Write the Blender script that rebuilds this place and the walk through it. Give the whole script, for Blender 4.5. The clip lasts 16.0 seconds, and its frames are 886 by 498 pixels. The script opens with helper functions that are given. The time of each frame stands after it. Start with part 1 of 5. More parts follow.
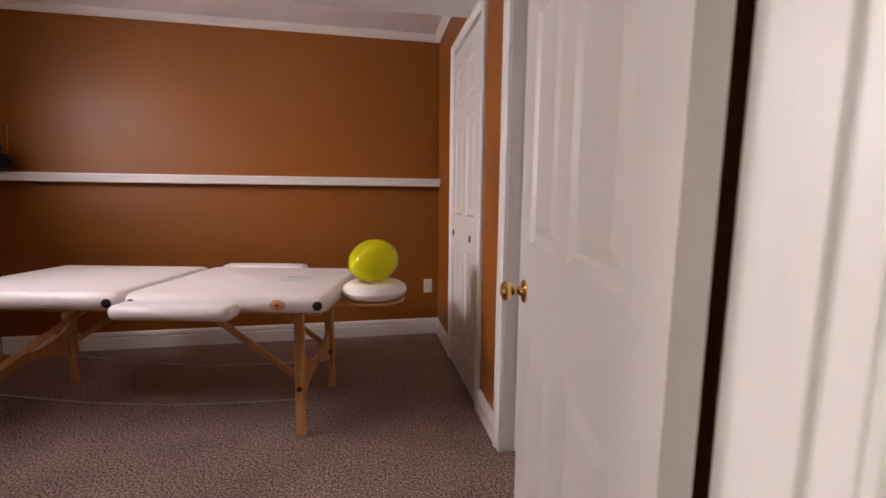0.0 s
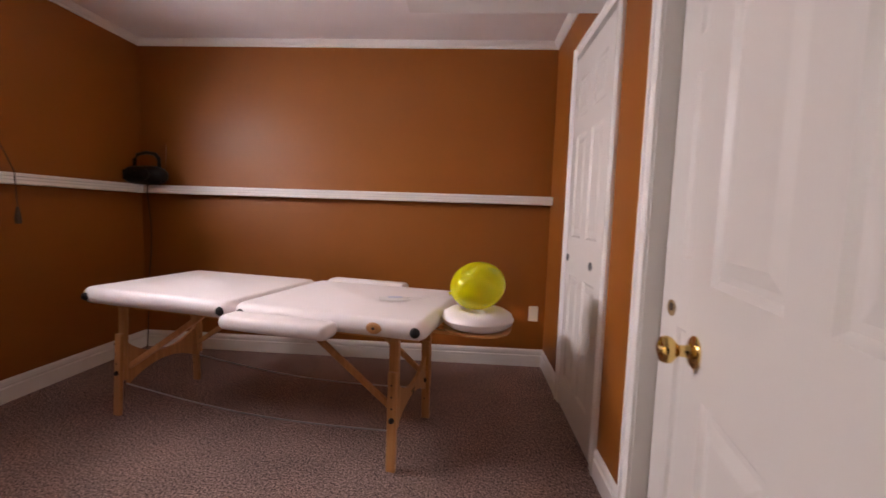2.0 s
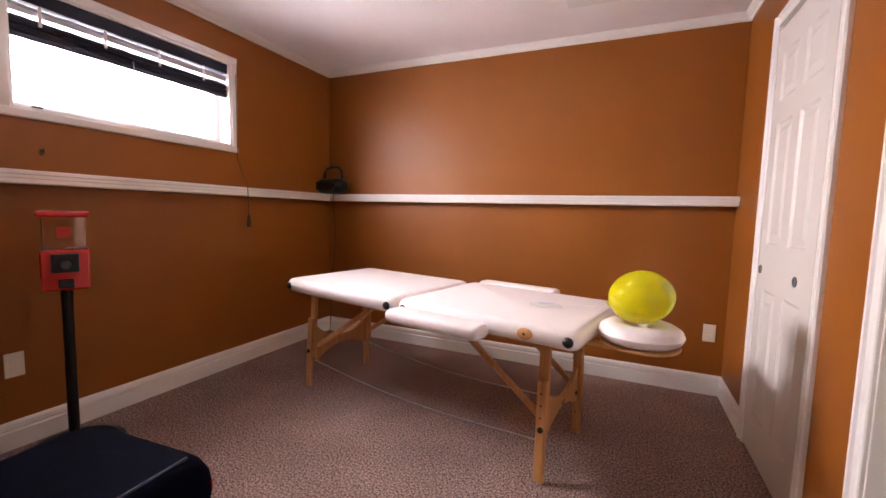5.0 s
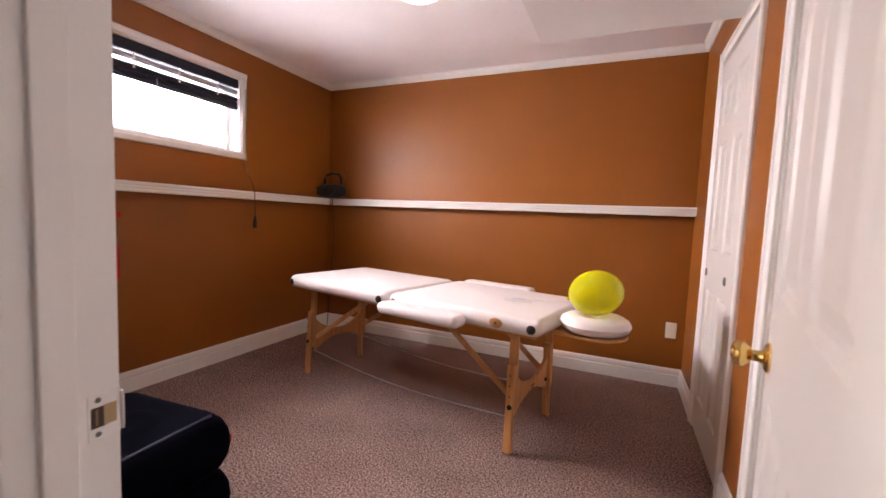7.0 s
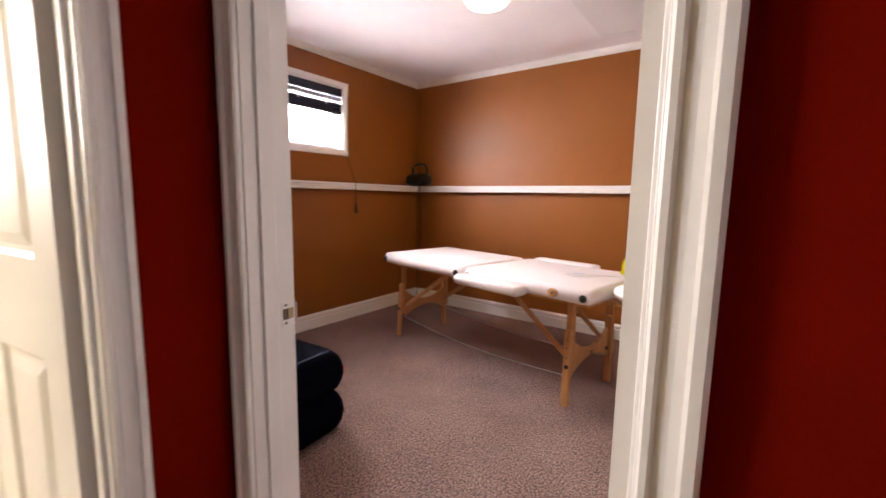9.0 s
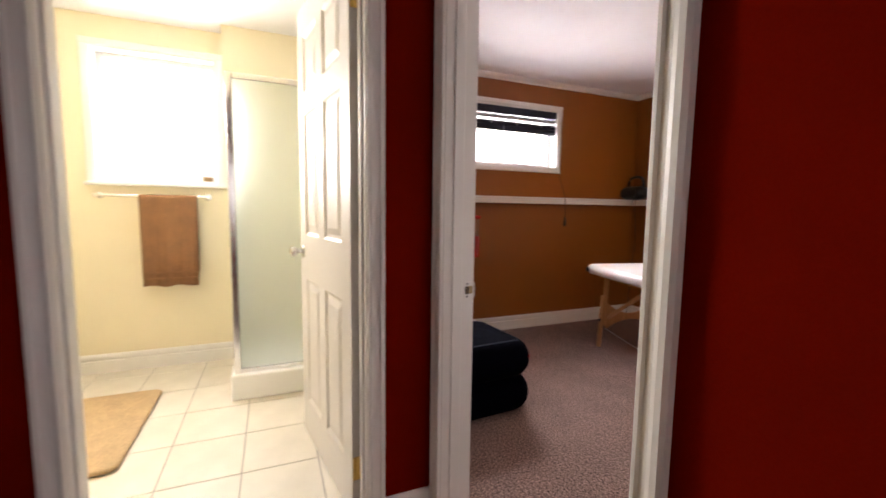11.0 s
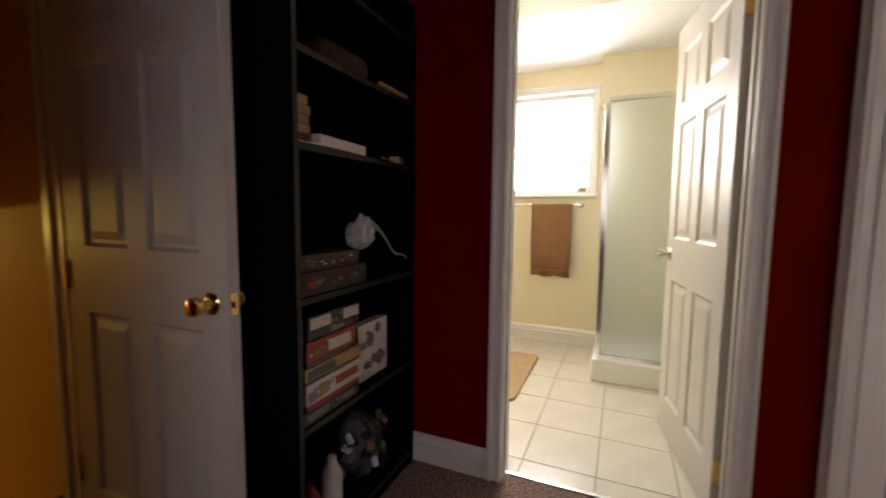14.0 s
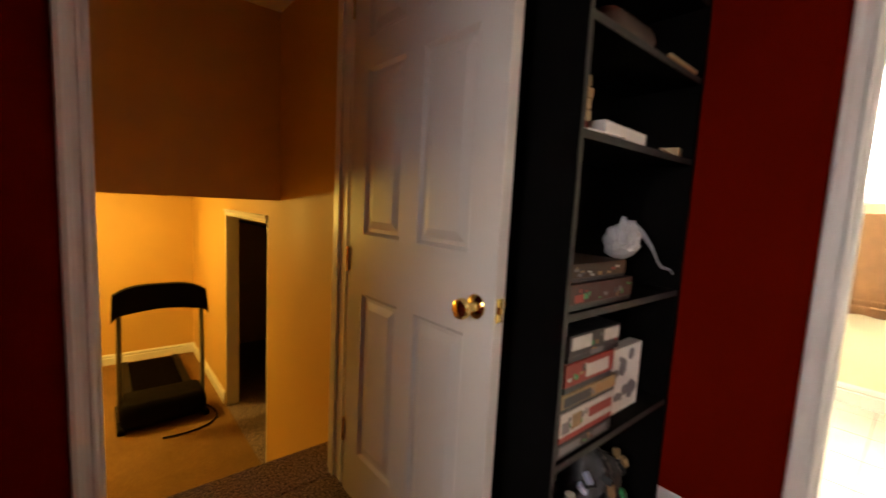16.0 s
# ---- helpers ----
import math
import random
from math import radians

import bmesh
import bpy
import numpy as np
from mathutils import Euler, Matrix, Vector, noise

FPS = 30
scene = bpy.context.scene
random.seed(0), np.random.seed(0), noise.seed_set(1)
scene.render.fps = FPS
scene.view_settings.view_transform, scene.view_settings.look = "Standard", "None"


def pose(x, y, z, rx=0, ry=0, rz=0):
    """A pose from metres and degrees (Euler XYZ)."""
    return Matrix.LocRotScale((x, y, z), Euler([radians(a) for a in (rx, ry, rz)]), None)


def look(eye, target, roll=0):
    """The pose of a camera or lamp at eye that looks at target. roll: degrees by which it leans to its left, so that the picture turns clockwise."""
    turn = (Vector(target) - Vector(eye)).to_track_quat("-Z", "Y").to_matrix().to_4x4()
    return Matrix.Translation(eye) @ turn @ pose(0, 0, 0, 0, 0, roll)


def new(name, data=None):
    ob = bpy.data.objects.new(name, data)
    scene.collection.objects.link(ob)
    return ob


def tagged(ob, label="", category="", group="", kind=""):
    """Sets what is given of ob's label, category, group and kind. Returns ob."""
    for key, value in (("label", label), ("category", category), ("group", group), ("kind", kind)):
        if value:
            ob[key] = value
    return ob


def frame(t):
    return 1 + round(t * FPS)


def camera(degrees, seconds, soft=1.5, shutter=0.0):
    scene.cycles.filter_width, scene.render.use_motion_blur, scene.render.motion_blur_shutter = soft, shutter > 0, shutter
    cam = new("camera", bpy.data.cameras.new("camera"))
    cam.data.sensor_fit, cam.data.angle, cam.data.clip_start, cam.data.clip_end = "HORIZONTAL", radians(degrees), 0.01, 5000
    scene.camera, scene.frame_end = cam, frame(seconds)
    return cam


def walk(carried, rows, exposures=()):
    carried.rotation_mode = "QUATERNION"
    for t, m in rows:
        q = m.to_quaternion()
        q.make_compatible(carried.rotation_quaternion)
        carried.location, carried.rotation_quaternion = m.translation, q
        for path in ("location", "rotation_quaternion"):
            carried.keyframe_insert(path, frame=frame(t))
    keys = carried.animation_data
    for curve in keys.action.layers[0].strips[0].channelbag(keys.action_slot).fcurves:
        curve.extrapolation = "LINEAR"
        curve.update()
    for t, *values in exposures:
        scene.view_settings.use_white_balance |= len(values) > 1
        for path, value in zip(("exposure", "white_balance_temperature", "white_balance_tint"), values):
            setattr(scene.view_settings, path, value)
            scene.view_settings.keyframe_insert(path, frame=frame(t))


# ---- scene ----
cam = camera(94.4, 16.0, soft=1.6, shutter=0.6)
PATH = [
    (0, (0.051, 0.616, 1.158), (0.415, 2.567, 0.909), 0.5),
    (0.5, (0.049, 0.696, 1.152), (0.329, 2.662, 0.913), 0.8),
    (1, (0.05, 0.751, 1.151), (0.203, 2.733, 0.94), 0.9),
    (1.5, (0.052, 0.808, 1.151), (0.068, 2.799, 0.958), 1.4),
    (2, (0.027, 0.856, 1.156), (-0.09, 2.845, 0.986), 1.9),
    (2.5, (0.009, 0.89, 1.15), (-0.253, 2.867, 0.995), 2.5),
    (3, (-0.002, 0.902, 1.154), (-0.404, 2.856, 1.006), 2.5),
    (3.5, (0.001, 0.906, 1.156), (-0.537, 2.826, 1.006), 2.0),
    (4, (0.003, 0.898, 1.162), (-0.67, 2.774, 0.993), 1.5),
    (4.5, (-0.005, 0.882, 1.159), (-0.802, 2.707, 0.977), 1.2),
    (7, (0.177, 0.622, 1.168), (-0.616, 2.451, 1.014), 2.4),
    (7.5, (0.231, 0.531, 1.165), (-0.56, 2.361, 1.002), 2.8),
    (8, (0.288, 0.447, 1.17), (-0.569, 2.244, 0.986), 2.7),
    (8.5, (0.376, 0.381, 1.198), (-0.596, 2.114, 0.966), 1.7),
    (9, (0.461, 0.348, 1.183), (-0.704, 1.954, 0.936), 1.0),
    (11.5, (0.946, 0.286, 1.171), (-0.978, 0.799, 0.985), 1.4),
    (12, (1.028, 0.289, 1.167), (-0.947, 0.539, 0.974), 2.1),
    (12.5, (1.071, 0.286, 1.162), (-0.919, 0.261, 0.961), 2.3),
    (13, (1.104, 0.264, 1.16), (-0.863, -0.034, 0.954), 1.9),
    (13.5, (1.129, 0.233, 1.164), (-0.781, -0.325, 0.968), 1.2),
    (14, (1.14, 0.193, 1.162), (-0.688, -0.599, 0.985), 0.6),
    (14.5, (1.152, 0.146, 1.158), (-0.572, -0.856, 1.007), 0.6),
    (15, (1.151, 0.086, 1.149), (-0.449, -1.106, 1.015), 1.2),
    (15.5, (1.135, 0.004, 1.148), (-0.317, -1.361, 0.987), 2.2),
    (16, (1.113, -0.096, 1.159), (-0.172, -1.614, 0.949), 3.0),
]
EXPOSURES = [(0, -1.20, 6550, 22), (1.5, -1.15, 6550, 23), (3, -0.75, 6550, 23), (4.5, -0.42, 6550, 23), (7, -0.38, 6550, 22), (9, -0.28, 6550, 20), (11.5, -0.80, 6500, 16), (12.5, -1.12, 6550, 14), (13.5, -1.2, 6550, 14), (14, -1.25, 6550, 14), (14.5, -1.2, 6600, 13), (15, -0.9, 6700, 11), (15.5, -0.35, 6750, 12), (16, 0.30, 6850, 11)]
walk(cam, [(t, look(eye, target, roll)) for t, eye, target, roll in PATH], EXPOSURES)

# ---------------------------------------------------------------- world and lights
world = bpy.data.worlds.new("sky_world")
scene.world = world
world.use_nodes = True
wn = world.node_tree
sky = wn.nodes.new("ShaderNodeTexSky")
sky.sky_type, sky.sun_disc, sky.sun_elevation, sky.sun_rotation = "NISHITA", False, radians(50), radians(70)
wn.nodes["Background"].inputs[1].default_value = 0.12
wn.links.new(sky.outputs[0], wn.nodes["Background"].inputs[0])


def area_light(name, m, sx, sy, watts, color, spread):
    data = bpy.data.lights.new(name, "AREA")
    data.shape, data.size, data.size_y, data.energy, data.color = "RECTANGLE", sx, sy, watts, color
    data.spread = radians(spread)
    ob = new(name, data)
    ob.matrix_world = m
    return ob


def bulb_light(name, place, watts, color, radius):
    data = bpy.data.lights.new(name, "POINT")
    data.energy, data.color, data.shadow_soft_size = watts, color, radius
    ob = new(name, data)
    ob.location = place
    return ob


# daylight that enters through the two windows
area_light("daylight_massage_room", look((-2.80, 2.38, 1.84), (-0.6, 2.70, 1.22)), 1.12, 0.34, 82, (1.0, 0.965, 0.945), 136)
area_light("daylight_bathroom", look((-2.80, -0.43, 1.77), (-1.2, -0.3, 1.25)), 0.70, 0.78, 72, (1.0, 0.97, 0.90), 150)
# added light for the hall, set in an unseen window to the east
area_light("hall_fill_light", look((2.66, 0.18, 1.45), (0.4, -0.85, 0.75)), 0.70, 0.70, 1.8, (0.98, 0.97, 1.0), 66)
# lamps that are switched on, plus an unseen one added to warm the bathroom
area_light("room_lamp_bulb", look((-0.93, 2.68, 2.345), (-0.93, 2.681, 0.0)), 0.22, 0.22, 3.5, (1.0, 0.80, 0.50), 170)
bulb_light("bathroom_fill_bulb", (-1.45, -0.75, 2.2), 3.5, (1.0, 0.84, 0.55), 0.1)
bulb_light("lower_room_lamp_bulb", (1.55, -5.15, 0.99), 70, (1.0, 0.66, 0.13), 0.06)


# ---------------------------------------------------------------- materials
def material(name, base, rough=0.5, metal=0.0, vary=0.0, scale=8.0, bump=0.0, bump_scale=60.0, fine=0.0, fine_scale=300.0, coat=0.0, spec=0.5):
    m = bpy.data.materials.new(name)
    m.use_nodes = True
    nt = m.node_tree
    b = nt.nodes["Principled BSDF"]
    b.inputs["Base Color"].default_value = (*base, 1)
    b.inputs["Roughness"].default_value = rough
    b.inputs["Metallic"].default_value = metal
    b.inputs["Specular IOR Level"].default_value = spec
    b.inputs["Coat Weight"].default_value = coat
    co = nt.nodes.new("ShaderNodeTexCoord")
    if vary > 0 or fine > 0:
        n1 = nt.nodes.new("ShaderNodeTexNoise")
        n1.inputs["Scale"].default_value, n1.inputs["Detail"].default_value = scale, 5
        n2 = nt.nodes.new("ShaderNodeTexNoise")
        n2.inputs["Scale"].default_value, n2.inputs["Detail"].default_value = fine_scale, 2
        for n in (n1, n2):
            nt.links.new(co.outputs["Object"], n.inputs["Vector"])
        a = nt.nodes.new("ShaderNodeMapRange")
        a.inputs[1].default_value, a.inputs[2].default_value = 0.3, 0.7
        a.inputs[3].default_value, a.inputs[4].default_value = 1 - vary, 1 + vary
        nt.links.new(n1.outputs[0], a.inputs[0])
        c = nt.nodes.new("ShaderNodeMapRange")
        c.inputs[1].default_value, c.inputs[2].default_value = 0.35, 0.65
        c.inputs[3].default_value, c.inputs[4].default_value = 1 - fine, 1 + fine
        nt.links.new(n2.outputs[0], c.inputs[0])
        k = nt.nodes.new("ShaderNodeMath")
        k.operation = "MULTIPLY"
        nt.links.new(a.outputs[0], k.inputs[0])
        nt.links.new(c.outputs[0], k.inputs[1])
        v = nt.nodes.new("ShaderNodeVectorMath")
        v.operation = "SCALE"
        v.inputs[0].default_value = base
        nt.links.new(k.outputs[0], v.inputs["Scale"])
        nt.links.new(v.outputs[0], b.inputs["Base Color"])
        r = nt.nodes.new("ShaderNodeMapRange")
        r.inputs[1].default_value, r.inputs[2].default_value = 0.3, 0.7
        r.inputs[3].default_value, r.inputs[4].default_value = max(0.02, rough - 0.06), min(1, rough + 0.06)
        nt.links.new(n1.outputs[0], r.inputs[0])
        nt.links.new(r.outputs[0], b.inputs["Roughness"])
    if bump > 0:
        n3 = nt.nodes.new("ShaderNodeTexNoise")
        n3.inputs["Scale"].default_value, n3.inputs["Detail"].default_value = bump_scale, 4
        nt.links.new(co.outputs["Object"], n3.inputs["Vector"])
        bp = nt.nodes.new("ShaderNodeBump")
        bp.inputs["Strength"].default_value, bp.inputs["Distance"].default_value = bump, 0.002
        nt.links.new(n3.outputs[0], bp.inputs["Height"])
        nt.links.new(bp.outputs[0], b.inputs["Normal"])
    return m


def carpet_material(name, dark, light):
    m = material(name, light, 0.95, bump=0.5, bump_scale=190, spec=0.05)
    nt = m.node_tree
    b = nt.nodes["Principled BSDF"]
    co = nt.nodes.new("ShaderNodeTexCoord")
    n1 = nt.nodes.new("ShaderNodeTexNoise")
    n1.inputs["Scale"].default_value, n1.inputs["Detail"].default_value, n1.inputs["Roughness"].default_value = 112, 3, 0.8
    n2 = nt.nodes.new("ShaderNodeTexNoise")
    n2.inputs["Scale"].default_value, n2.inputs["Detail"].default_value = 3.2, 4
    for n in (n1, n2):
        nt.links.new(co.outputs["Object"], n.inputs["Vector"])
    ramp = nt.nodes.new("ShaderNodeValToRGB")
    ramp.color_ramp.elements[0].position, ramp.color_ramp.elements[1].position = 0.41, 0.61
    ramp.color_ramp.elements[0].color, ramp.color_ramp.elements[1].color = (*dark, 1), (*light, 1)
    nt.links.new(n1.outputs[0], ramp.inputs[0])
    a = nt.nodes.new("ShaderNodeMapRange")
    a.inputs[1].default_value, a.inputs[2].default_value, a.inputs[3].default_value, a.inputs[4].default_value = 0.3, 0.7, 0.86, 1.12
    nt.links.new(n2.outputs[0], a.inputs[0])
    v = nt.nodes.new("ShaderNodeVectorMath")
    v.operation = "SCALE"
    nt.links.new(ramp.outputs[0], v.inputs[0])
    nt.links.new(a.outputs[0], v.inputs["Scale"])
    nt.links.new(v.outputs[0], b.inputs["Base Color"])
    return m


def wood_material(name, dark, light, rough=0.4, stretch=(2, 40, 40)):
    m = material(name, light, rough)
    nt = m.node_tree
    b = nt.nodes["Principled BSDF"]
    co = nt.nodes.new("ShaderNodeTexCoord")
    mp = nt.nodes.new("ShaderNodeMapping")
    mp.inputs["Scale"].default_value = stretch
    n1 = nt.nodes.new("ShaderNodeTexNoise")
    n1.inputs["Scale"].default_value, n1.inputs["Detail"].default_value = 1.5, 5
    ramp = nt.nodes.new("ShaderNodeValToRGB")
    ramp.color_ramp.elements[0].position, ramp.color_ramp.elements[1].position = 0.3, 0.7
    ramp.color_ramp.elements[0].color, ramp.color_ramp.elements[1].color = (*dark, 1), (*light, 1)
    nt.links.new(co.outputs["Object"], mp.inputs[0])
    nt.links.new(mp.outputs[0], n1.inputs["Vector"])
    nt.links.new(n1.outputs[0], ramp.inputs[0])
    nt.links.new(ramp.outputs[0], b.inputs["Base Color"])
    return m


def glass_material(name, color=(1, 1, 1), rough=0.0, mix=0.0):
    m = bpy.data.materials.new(name)
    m.use_nodes = True
    b = m.node_tree.nodes["Principled BSDF"]
    b.inputs["Base Color"].default_value = (*color, 1)
    b.inputs["Transmission Weight"].default_value = 1.0 - mix
    b.inputs["Roughness"].default_value = rough
    b.inputs["IOR"].default_value = 1.3
    return m


def glow_material(name, color, strength):
    m = bpy.data.materials.new(name)
    m.use_nodes = True
    b = m.node_tree.nodes["Principled BSDF"]
    b.inputs["Base Color"].default_value = (*color, 1)
    b.inputs["Emission Color"].default_value = (*color, 1)
    b.inputs["Emission Strength"].default_value = strength
    return m


BROWN = material("brown_wall_paint", (0.250, 0.076, 0.0066), 0.46, spec=0.38, vary=0.05, scale=2.5, bump=0.12, bump_scale=260, fine=0.02)
RED = material("dark_red_wall_paint", (0.150, 0.0055, 0.0012), 0.6, spec=0.0, vary=0.06, scale=2.5, bump=0.12, bump_scale=260, fine=0.03)
ORANGE = material("ochre_wall_paint", (0.62, 0.38, 0.12), 0.6, vary=0.05, scale=2, bump=0.15, bump_scale=240, fine=0.02)
CREAM = material("cream_wall_paint", (0.80, 0.72, 0.52), 0.55, vary=0.03, scale=2, bump=0.12, bump_scale=240)
CEIL = material("white_ceiling_paint", (0.90, 0.885, 0.89), 0.6, vary=0.03, scale=2.5, bump=0.3, bump_scale=180)
BULK = material("white_bulkhead_paint", (0.80, 0.79, 0.77), 0.7, vary=0.03, scale=3, bump=0.15, bump_scale=200)
TRIM = material("white_trim_paint", (0.80, 0.78, 0.75), 0.36, vary=0.012, scale=3, bump=0.02, bump_scale=60)
DOOR = material("white_door_paint", (0.66, 0.63, 0.595), 0.42, vary=0.012, scale=3, bump=0.03, bump_scale=90)
CARPET = carpet_material("taupe_cut_pile_carpet", (0.046, 0.030, 0.026), (0.50, 0.345, 0.298))
SANDY = carpet_material("tan_carpet", (0.16, 0.080, 0.030), (0.30, 0.165, 0.065))
TILE = material("cream_ceramic_tile", (0.74, 0.69, 0.60), 0.2, vary=0.05, scale=7, fine=0.02, bump=0.03, bump_scale=25)
GROUT = material("grey_grout", (0.34, 0.31, 0.27), 0.9, vary=0.1, scale=20)
VINYL = material("white_vinyl", (0.83, 0.78, 0.78), 0.38, vary=0.02, scale=5, bump=0.14, bump_scale=140)
BEECH = wood_material("beech_wood", (0.42, 0.19, 0.06), (0.60, 0.31, 0.12), 0.38, (30, 30, 2.5))
# bookcase laminate; also colours in the shade of the lower closet
BLACKW = material("black_brown_laminate_and_closet_shade", (0.0035, 0.003, 0.0028), 0.65, spec=0.03, vary=0.1, scale=12, bump=0.05, bump_scale=80)
EDGE = material("worn_shelf_edge", (0.012, 0.0105, 0.0095), 0.6, vary=0.2, scale=30)
BLACKP = material("black_plastic", (0.008, 0.008, 0.009), 0.4, spec=0.35, vary=0.1, scale=20)
GREYP = material("grey_plastic", (0.10, 0.10, 0.105), 0.4, vary=0.05, scale=20)
BRASS = material("polished_brass", (0.80, 0.56, 0.20), 0.14, 1.0, vary=0.05, scale=20)
CHROME = material("brushed_nickel", (0.72, 0.72, 0.72), 0.18, 1.0, vary=0.04, scale=20)
STEEL = material("steel_cable", (0.55, 0.55, 0.56), 0.35, 1.0)
PLATE = material("ivory_plastic", (0.72, 0.66, 0.54), 0.35, vary=0.02, scale=10)
NAVY = material("navy_velour", (0.0018, 0.0022, 0.006), 0.9, spec=0.02, vary=0.2, scale=6, bump=0.2, bump_scale=200)
NAVYB = material("navy_piping", (0.016, 0.021, 0.045), 0.6, spec=0.2)
REDP = material("red_enamel", (0.50, 0.018, 0.012), 0.25, vary=0.05, scale=10)
CLEAR = glass_material("clear_plastic")
PANE = glass_material("window_glass")
FROST = glass_material("frosted_glass", (0.84, 0.88, 0.84), 0.5, 0.15)
NAVYBL = material("dark_navy_blind_fabric", (0.011, 0.014, 0.030), 0.7, vary=0.1, scale=15)
SILVER = material("grey_blind_slat", (0.42, 0.44, 0.50), 0.45)
VINYLF = material("white_window_vinyl", (0.82, 0.82, 0.82), 0.35)
TERRY = material("brown_terry_towel", (0.24, 0.115, 0.05), 0.95, vary=0.12, scale=14, bump=0.9, bump_scale=330, fine=0.15, fine_scale=200)
MAT = material("tan_bath_mat", (0.46, 0.32, 0.17), 0.95, vary=0.1, scale=10, bump=0.9, bump_scale=240, fine=0.2, fine_scale=150)
ACRYL = material("white_acrylic", (0.84, 0.84, 0.82), 0.25)
LENS = glow_material("lamp_diffuser", (1.0, 0.86, 0.62), 5.0)
OUTSIDE = glow_material("bright_overcast_outside", (0.93, 0.97, 1.0), 20.0)
# glow behind the added hall window, there to brighten the hall
HALLFILL = glow_material("hall_fill_glow", (1.0, 0.97, 0.93), 5.0)
PAPER = material("white_paper", (0.74, 0.72, 0.70), 0.6, vary=0.04, scale=12)
BAG = material("translucent_white_bag", (0.48, 0.48, 0.50), 0.35, vary=0.1, scale=25)
CARDB = material("brown_cardboard", (0.36, 0.21, 0.09), 0.8, vary=0.08, scale=14)
GREEN = material("green_plastic", (0.03, 0.26, 0.08), 0.4)
TANW = material("tan_wooden_blocks", (0.42, 0.30, 0.15), 0.5, vary=0.08, scale=18)
BOXRED = material("red_printed_card", (0.27, 0.018, 0.010), 0.45, vary=0.15, scale=22)
BOXTAN = material("tan_printed_card", (0.27, 0.17, 0.075), 0.4, vary=0.3, scale=28)
BOXDARK = material("dark_printed_card", (0.014, 0.012, 0.017), 0.35, vary=0.4, scale=22)
BOXWHITE = material("white_printed_card", (0.52, 0.49, 0.48), 0.35, vary=0.1, scale=30)
GREYIN = material("grey_print", (0.16, 0.15, 0.17), 0.5)
BLUEP = material("pale_blue_print", (0.52, 0.58, 0.76), 0.5)
CORD = material("brown_cord", (0.05, 0.025, 0.014), 0.6)

# yellow balloon: thin rubber that lets light through
BALL = bpy.data.materials.new("yellow_balloon_rubber")
BALL.use_nodes = True
bt = BALL.node_tree
bt.nodes.remove(bt.nodes["Principled BSDF"])
b_clear, b_trans, b_diff, b_gloss = [bt.nodes.new("ShaderNodeBsdf" + k) for k in ("Transparent", "Translucent", "Diffuse", "Glossy")]
b_clear.inputs["Color"].default_value = (0.98, 0.93, 0.03, 1)
b_trans.inputs["Color"].default_value = (1.0, 0.96, 0.0, 1)
b_diff.inputs["Color"].default_value = (0.86, 0.83, 0.0, 1)
b_gloss.inputs["Roughness"].default_value = 0.06
b_fres = bt.nodes.new("ShaderNodeFresnel")
b_fres.inputs["IOR"].default_value = 1.5
b_m1, b_m2, b_m3 = [bt.nodes.new("ShaderNodeMixShader") for k in range(3)]
b_m1.inputs[0].default_value, b_m2.inputs[0].default_value = 0.5, 0.08
bt.links.new(b_trans.outputs[0], b_m1.inputs[1])
bt.links.new(b_diff.outputs[0], b_m1.inputs[2])
bt.links.new(b_m1.outputs[0], b_m2.inputs[1])
bt.links.new(b_clear.outputs[0], b_m2.inputs[2])
bt.links.new(b_fres.outputs[0], b_m3.inputs[0])
bt.links.new(b_m2.outputs[0], b_m3.inputs[1])
bt.links.new(b_gloss.outputs[0], b_m3.inputs[2])
bt.links.new(b_m3.outputs[0], bt.nodes["Material Output"].inputs["Surface"])


# ---------------------------------------------------------------- mesh helpers
def box(bm, x0, x1, y0, y1, z0, z1, m=None):
    x0, x1, y0, y1, z0, z1 = min(x0, x1), max(x0, x1), min(y0, y1), max(y0, y1), min(z0, z1), max(z0, z1)
    vs = [bm.verts.new((x, y, z)) for x in (x0, x1) for y in (y0, y1) for z in (z0, z1)]
    if m is not None:
        for v in vs:
            v.co = m @ v.co
    for q in ((0, 1, 3, 2), (4, 6, 7, 5), (0, 4, 5, 1), (2, 3, 7, 6), (0, 2, 6, 4), (1, 5, 7, 3)):
        bm.faces.new([vs[i] for i in q])
    return vs


def box_mesh(*a, m=None, bevel=0.0, segments=2):
    bm = bmesh.new()
    box(bm, *a, m=m)
    if bevel > 0:
        bmesh.ops.bevel(bm, geom=bm.edges[:], offset=bevel, segments=segments, profile=0.5, affect="EDGES", clamp_overlap=True)
    return bm


def prism(bm, profile, origin, u, v, along):
    """A straight run of moulding: the profile's (a, b) lie along u and v."""
    o, u, v, w = Vector(origin), Vector(u), Vector(v), Vector(along)
    a = [bm.verts.new(o + u * p + v * q) for p, q in profile]
    b = [bm.verts.new(o + u * p + v * q + w) for p, q in profile]
    n = len(profile)
    for i in range(n):
        bm.faces.new((a[i], a[(i + 1) % n], b[(i + 1) % n], b[i]))
    bm.faces.new(a[::-1])
    bm.faces.new(b)
    return bm


